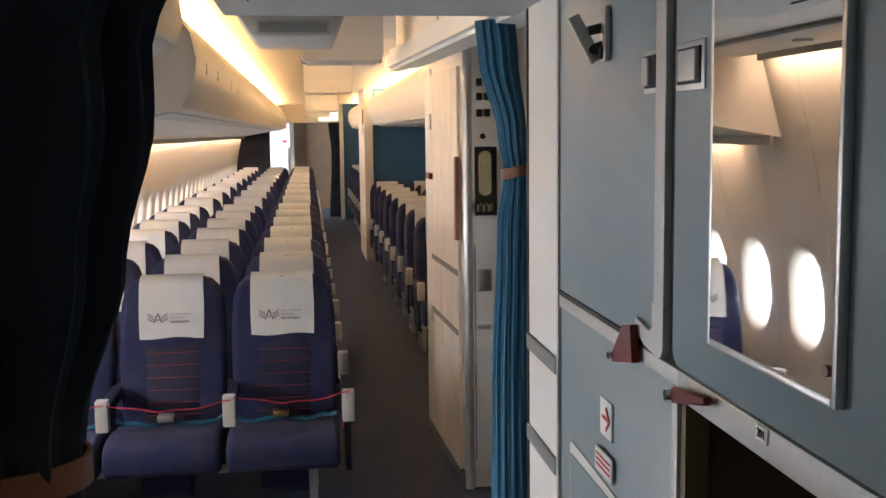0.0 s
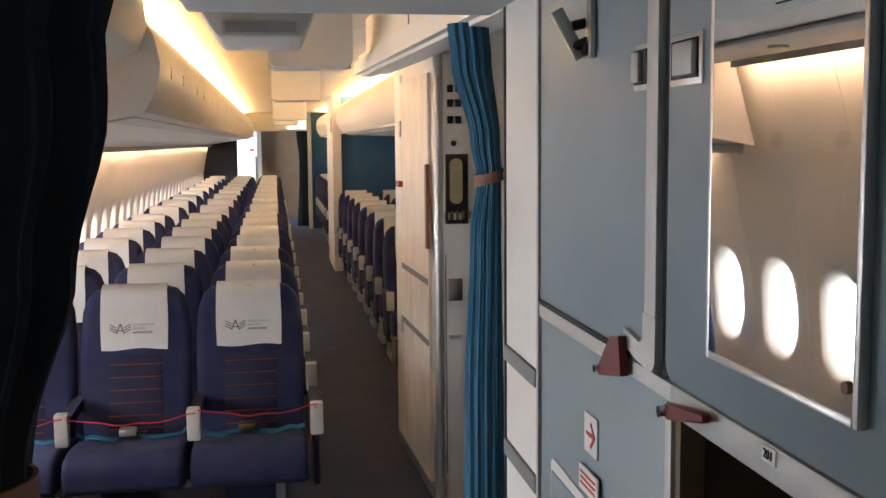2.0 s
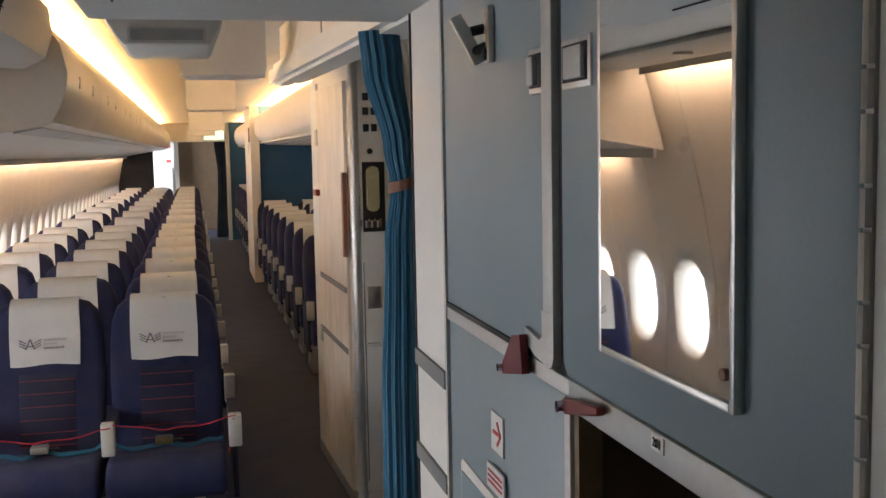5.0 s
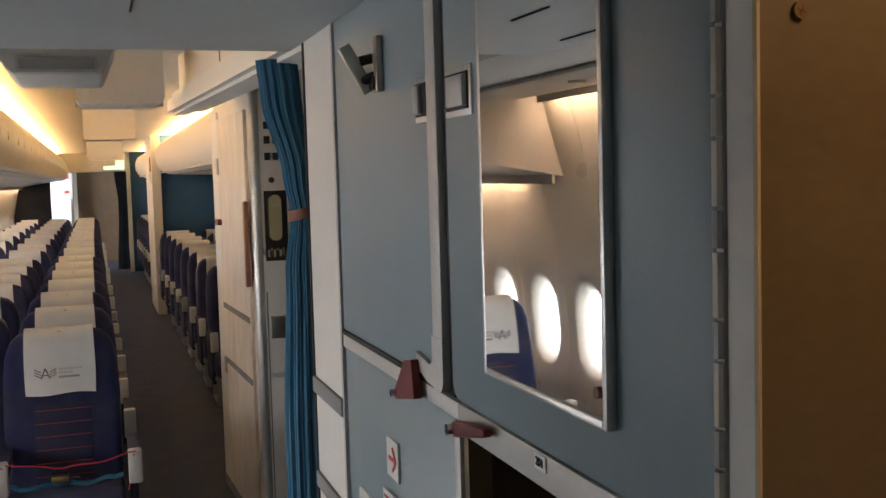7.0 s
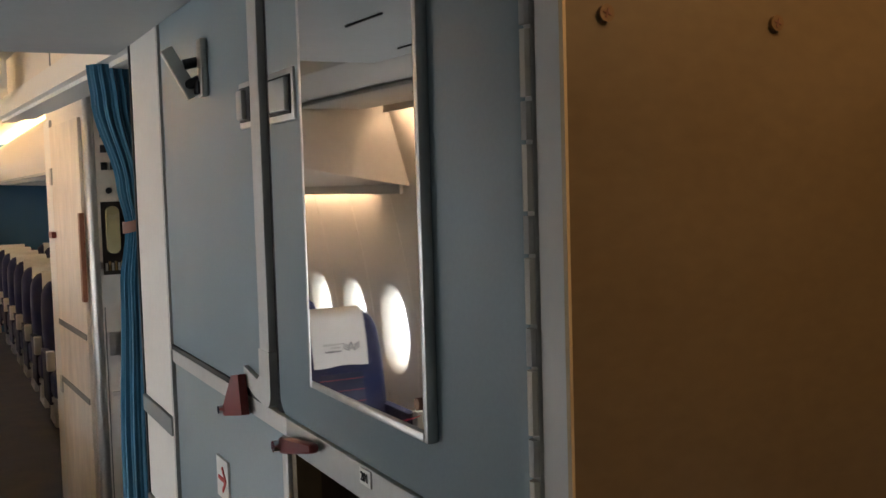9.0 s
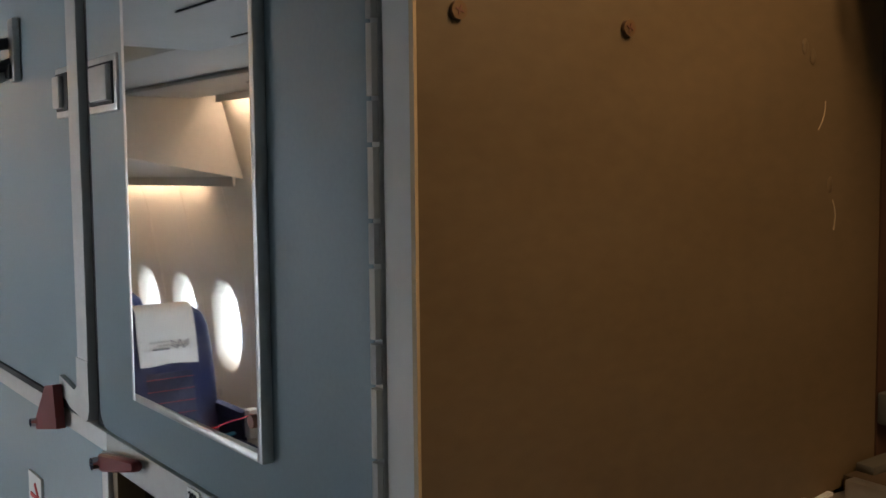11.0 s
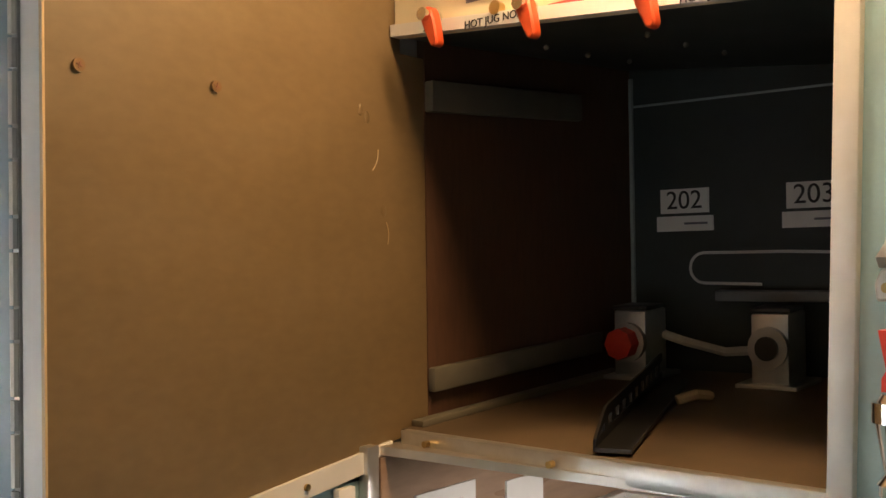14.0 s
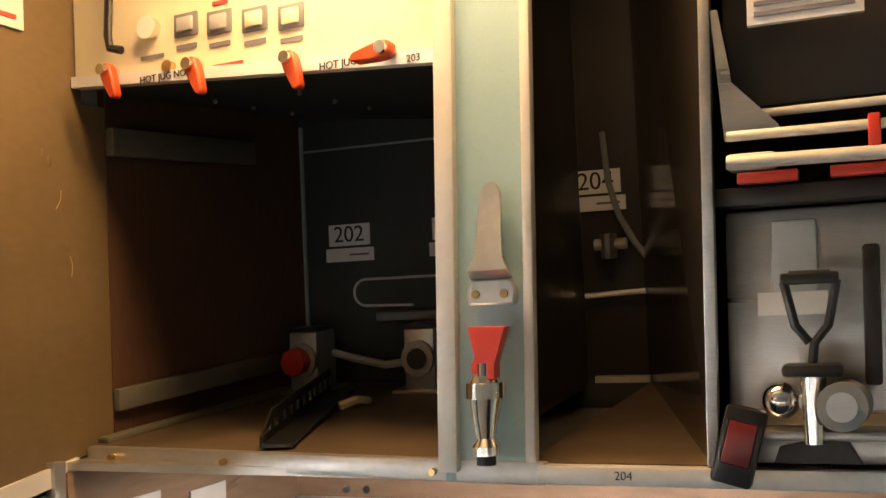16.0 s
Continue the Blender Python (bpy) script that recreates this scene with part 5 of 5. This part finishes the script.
# work deck below the compartments
dl = thing("deck_lamp", (0.9, 0.0, 1.52), "slim tube lamp under the galley shelf", "lamp")
part("holder", box(0.88, 0.92, -0.28, 0.24, 1.521, 1.532, bevel=0.002), ALU, dl)
wd = thing("work_deck", (0.9, 0.1, 1.1), "steel work deck with a splash wall below the compartments", "worktop")
SPLASH = mat("brown_laminate", (0.30, 0.20, 0.135), 0.32, var=0.3, scale=16, bump=0.05, stretch=(1, 1, 6))
RW = 1.30
part("splash_wall", box(RW, RW + 0.012, -0.6, PYY, 1.1, GF - 0.012), SPLASH, wd, "brown laminate splash wall")
part("side_lining", box(GX + 0.014, RW, PYY - 0.012, PYY - 0.003, 1.1, GF - 0.024), SPLASH, wd, "brown laminate side lining")
part("underside", box(GX + 0.02, RW, -0.6, PYY - 0.003, GF - 0.022, GF - 0.013), DECK, wd)
part("base_front", box(GX, GX + 0.02, -0.6, PYY - 0.003, 0.0, 1.34), TEALP, wd)
sk = part("dark_tray", box(GX + 0.022, RW - 0.002, -0.58, PYY - 0.014, 1.27, 1.285), BLACK, wd, "black sunken tray with a pale rim")
part("tray_wall", box(RW - 0.012, RW - 0.003, -0.58, PYY - 0.03, 1.286, 1.387), BLACK, sk)
part("tray_wall", box(GX + 0.03, RW - 0.014, PYY - 0.028, PYY - 0.018, 1.286, 1.387), BLACK, sk)
part("tray_rim", box(RW - 0.016, RW - 0.001, -0.58, PYY - 0.03, 1.388, 1.398, bevel=0.002), LABELW, sk, "pale rim")
part("tray_rim", box(GX + 0.024, RW - 0.001, PYY - 0.029, PYY - 0.013, 1.388, 1.398, bevel=0.002), LABELW, sk, "pale rim")
for yy in (0.385, 0.35):
    part("screw", cyl((RW - 0.004, yy, 1.410), (RW + 0.001, yy, 1.410), 0.006, seg=12), CHROME, wd)
for x0, x1, zt in ((0.845, 0.953, 1.472), (1.016, 1.097, 1.458)):
    c = part("label_card", box(x0, x1, PYY - 0.0150, PYY - 0.0125, 1.402, zt), LABELW, wd, "white label card")
    if x0 < 0.9:
        for k in range(4):
            part("print_bar", box(x0 + 0.012, x1 - 0.014, PYY - 0.0158, PYY - 0.0148, zt - 0.026 - 0.012 * k, zt - 0.023 - 0.012 * k), INK, c)
solid("wall_galley_end", box(W + 0.2, 1.4, -0.62, -0.60, 0, GZ), TEALP, "teal galley end wall", "wall", kind="structure")
solid("ceiling_galley", box(W - 0.0, 1.4, -2.5, 0.483, 2.37, 2.40), GREYC, "plain grey galley ceiling", "ceiling", kind="structure")
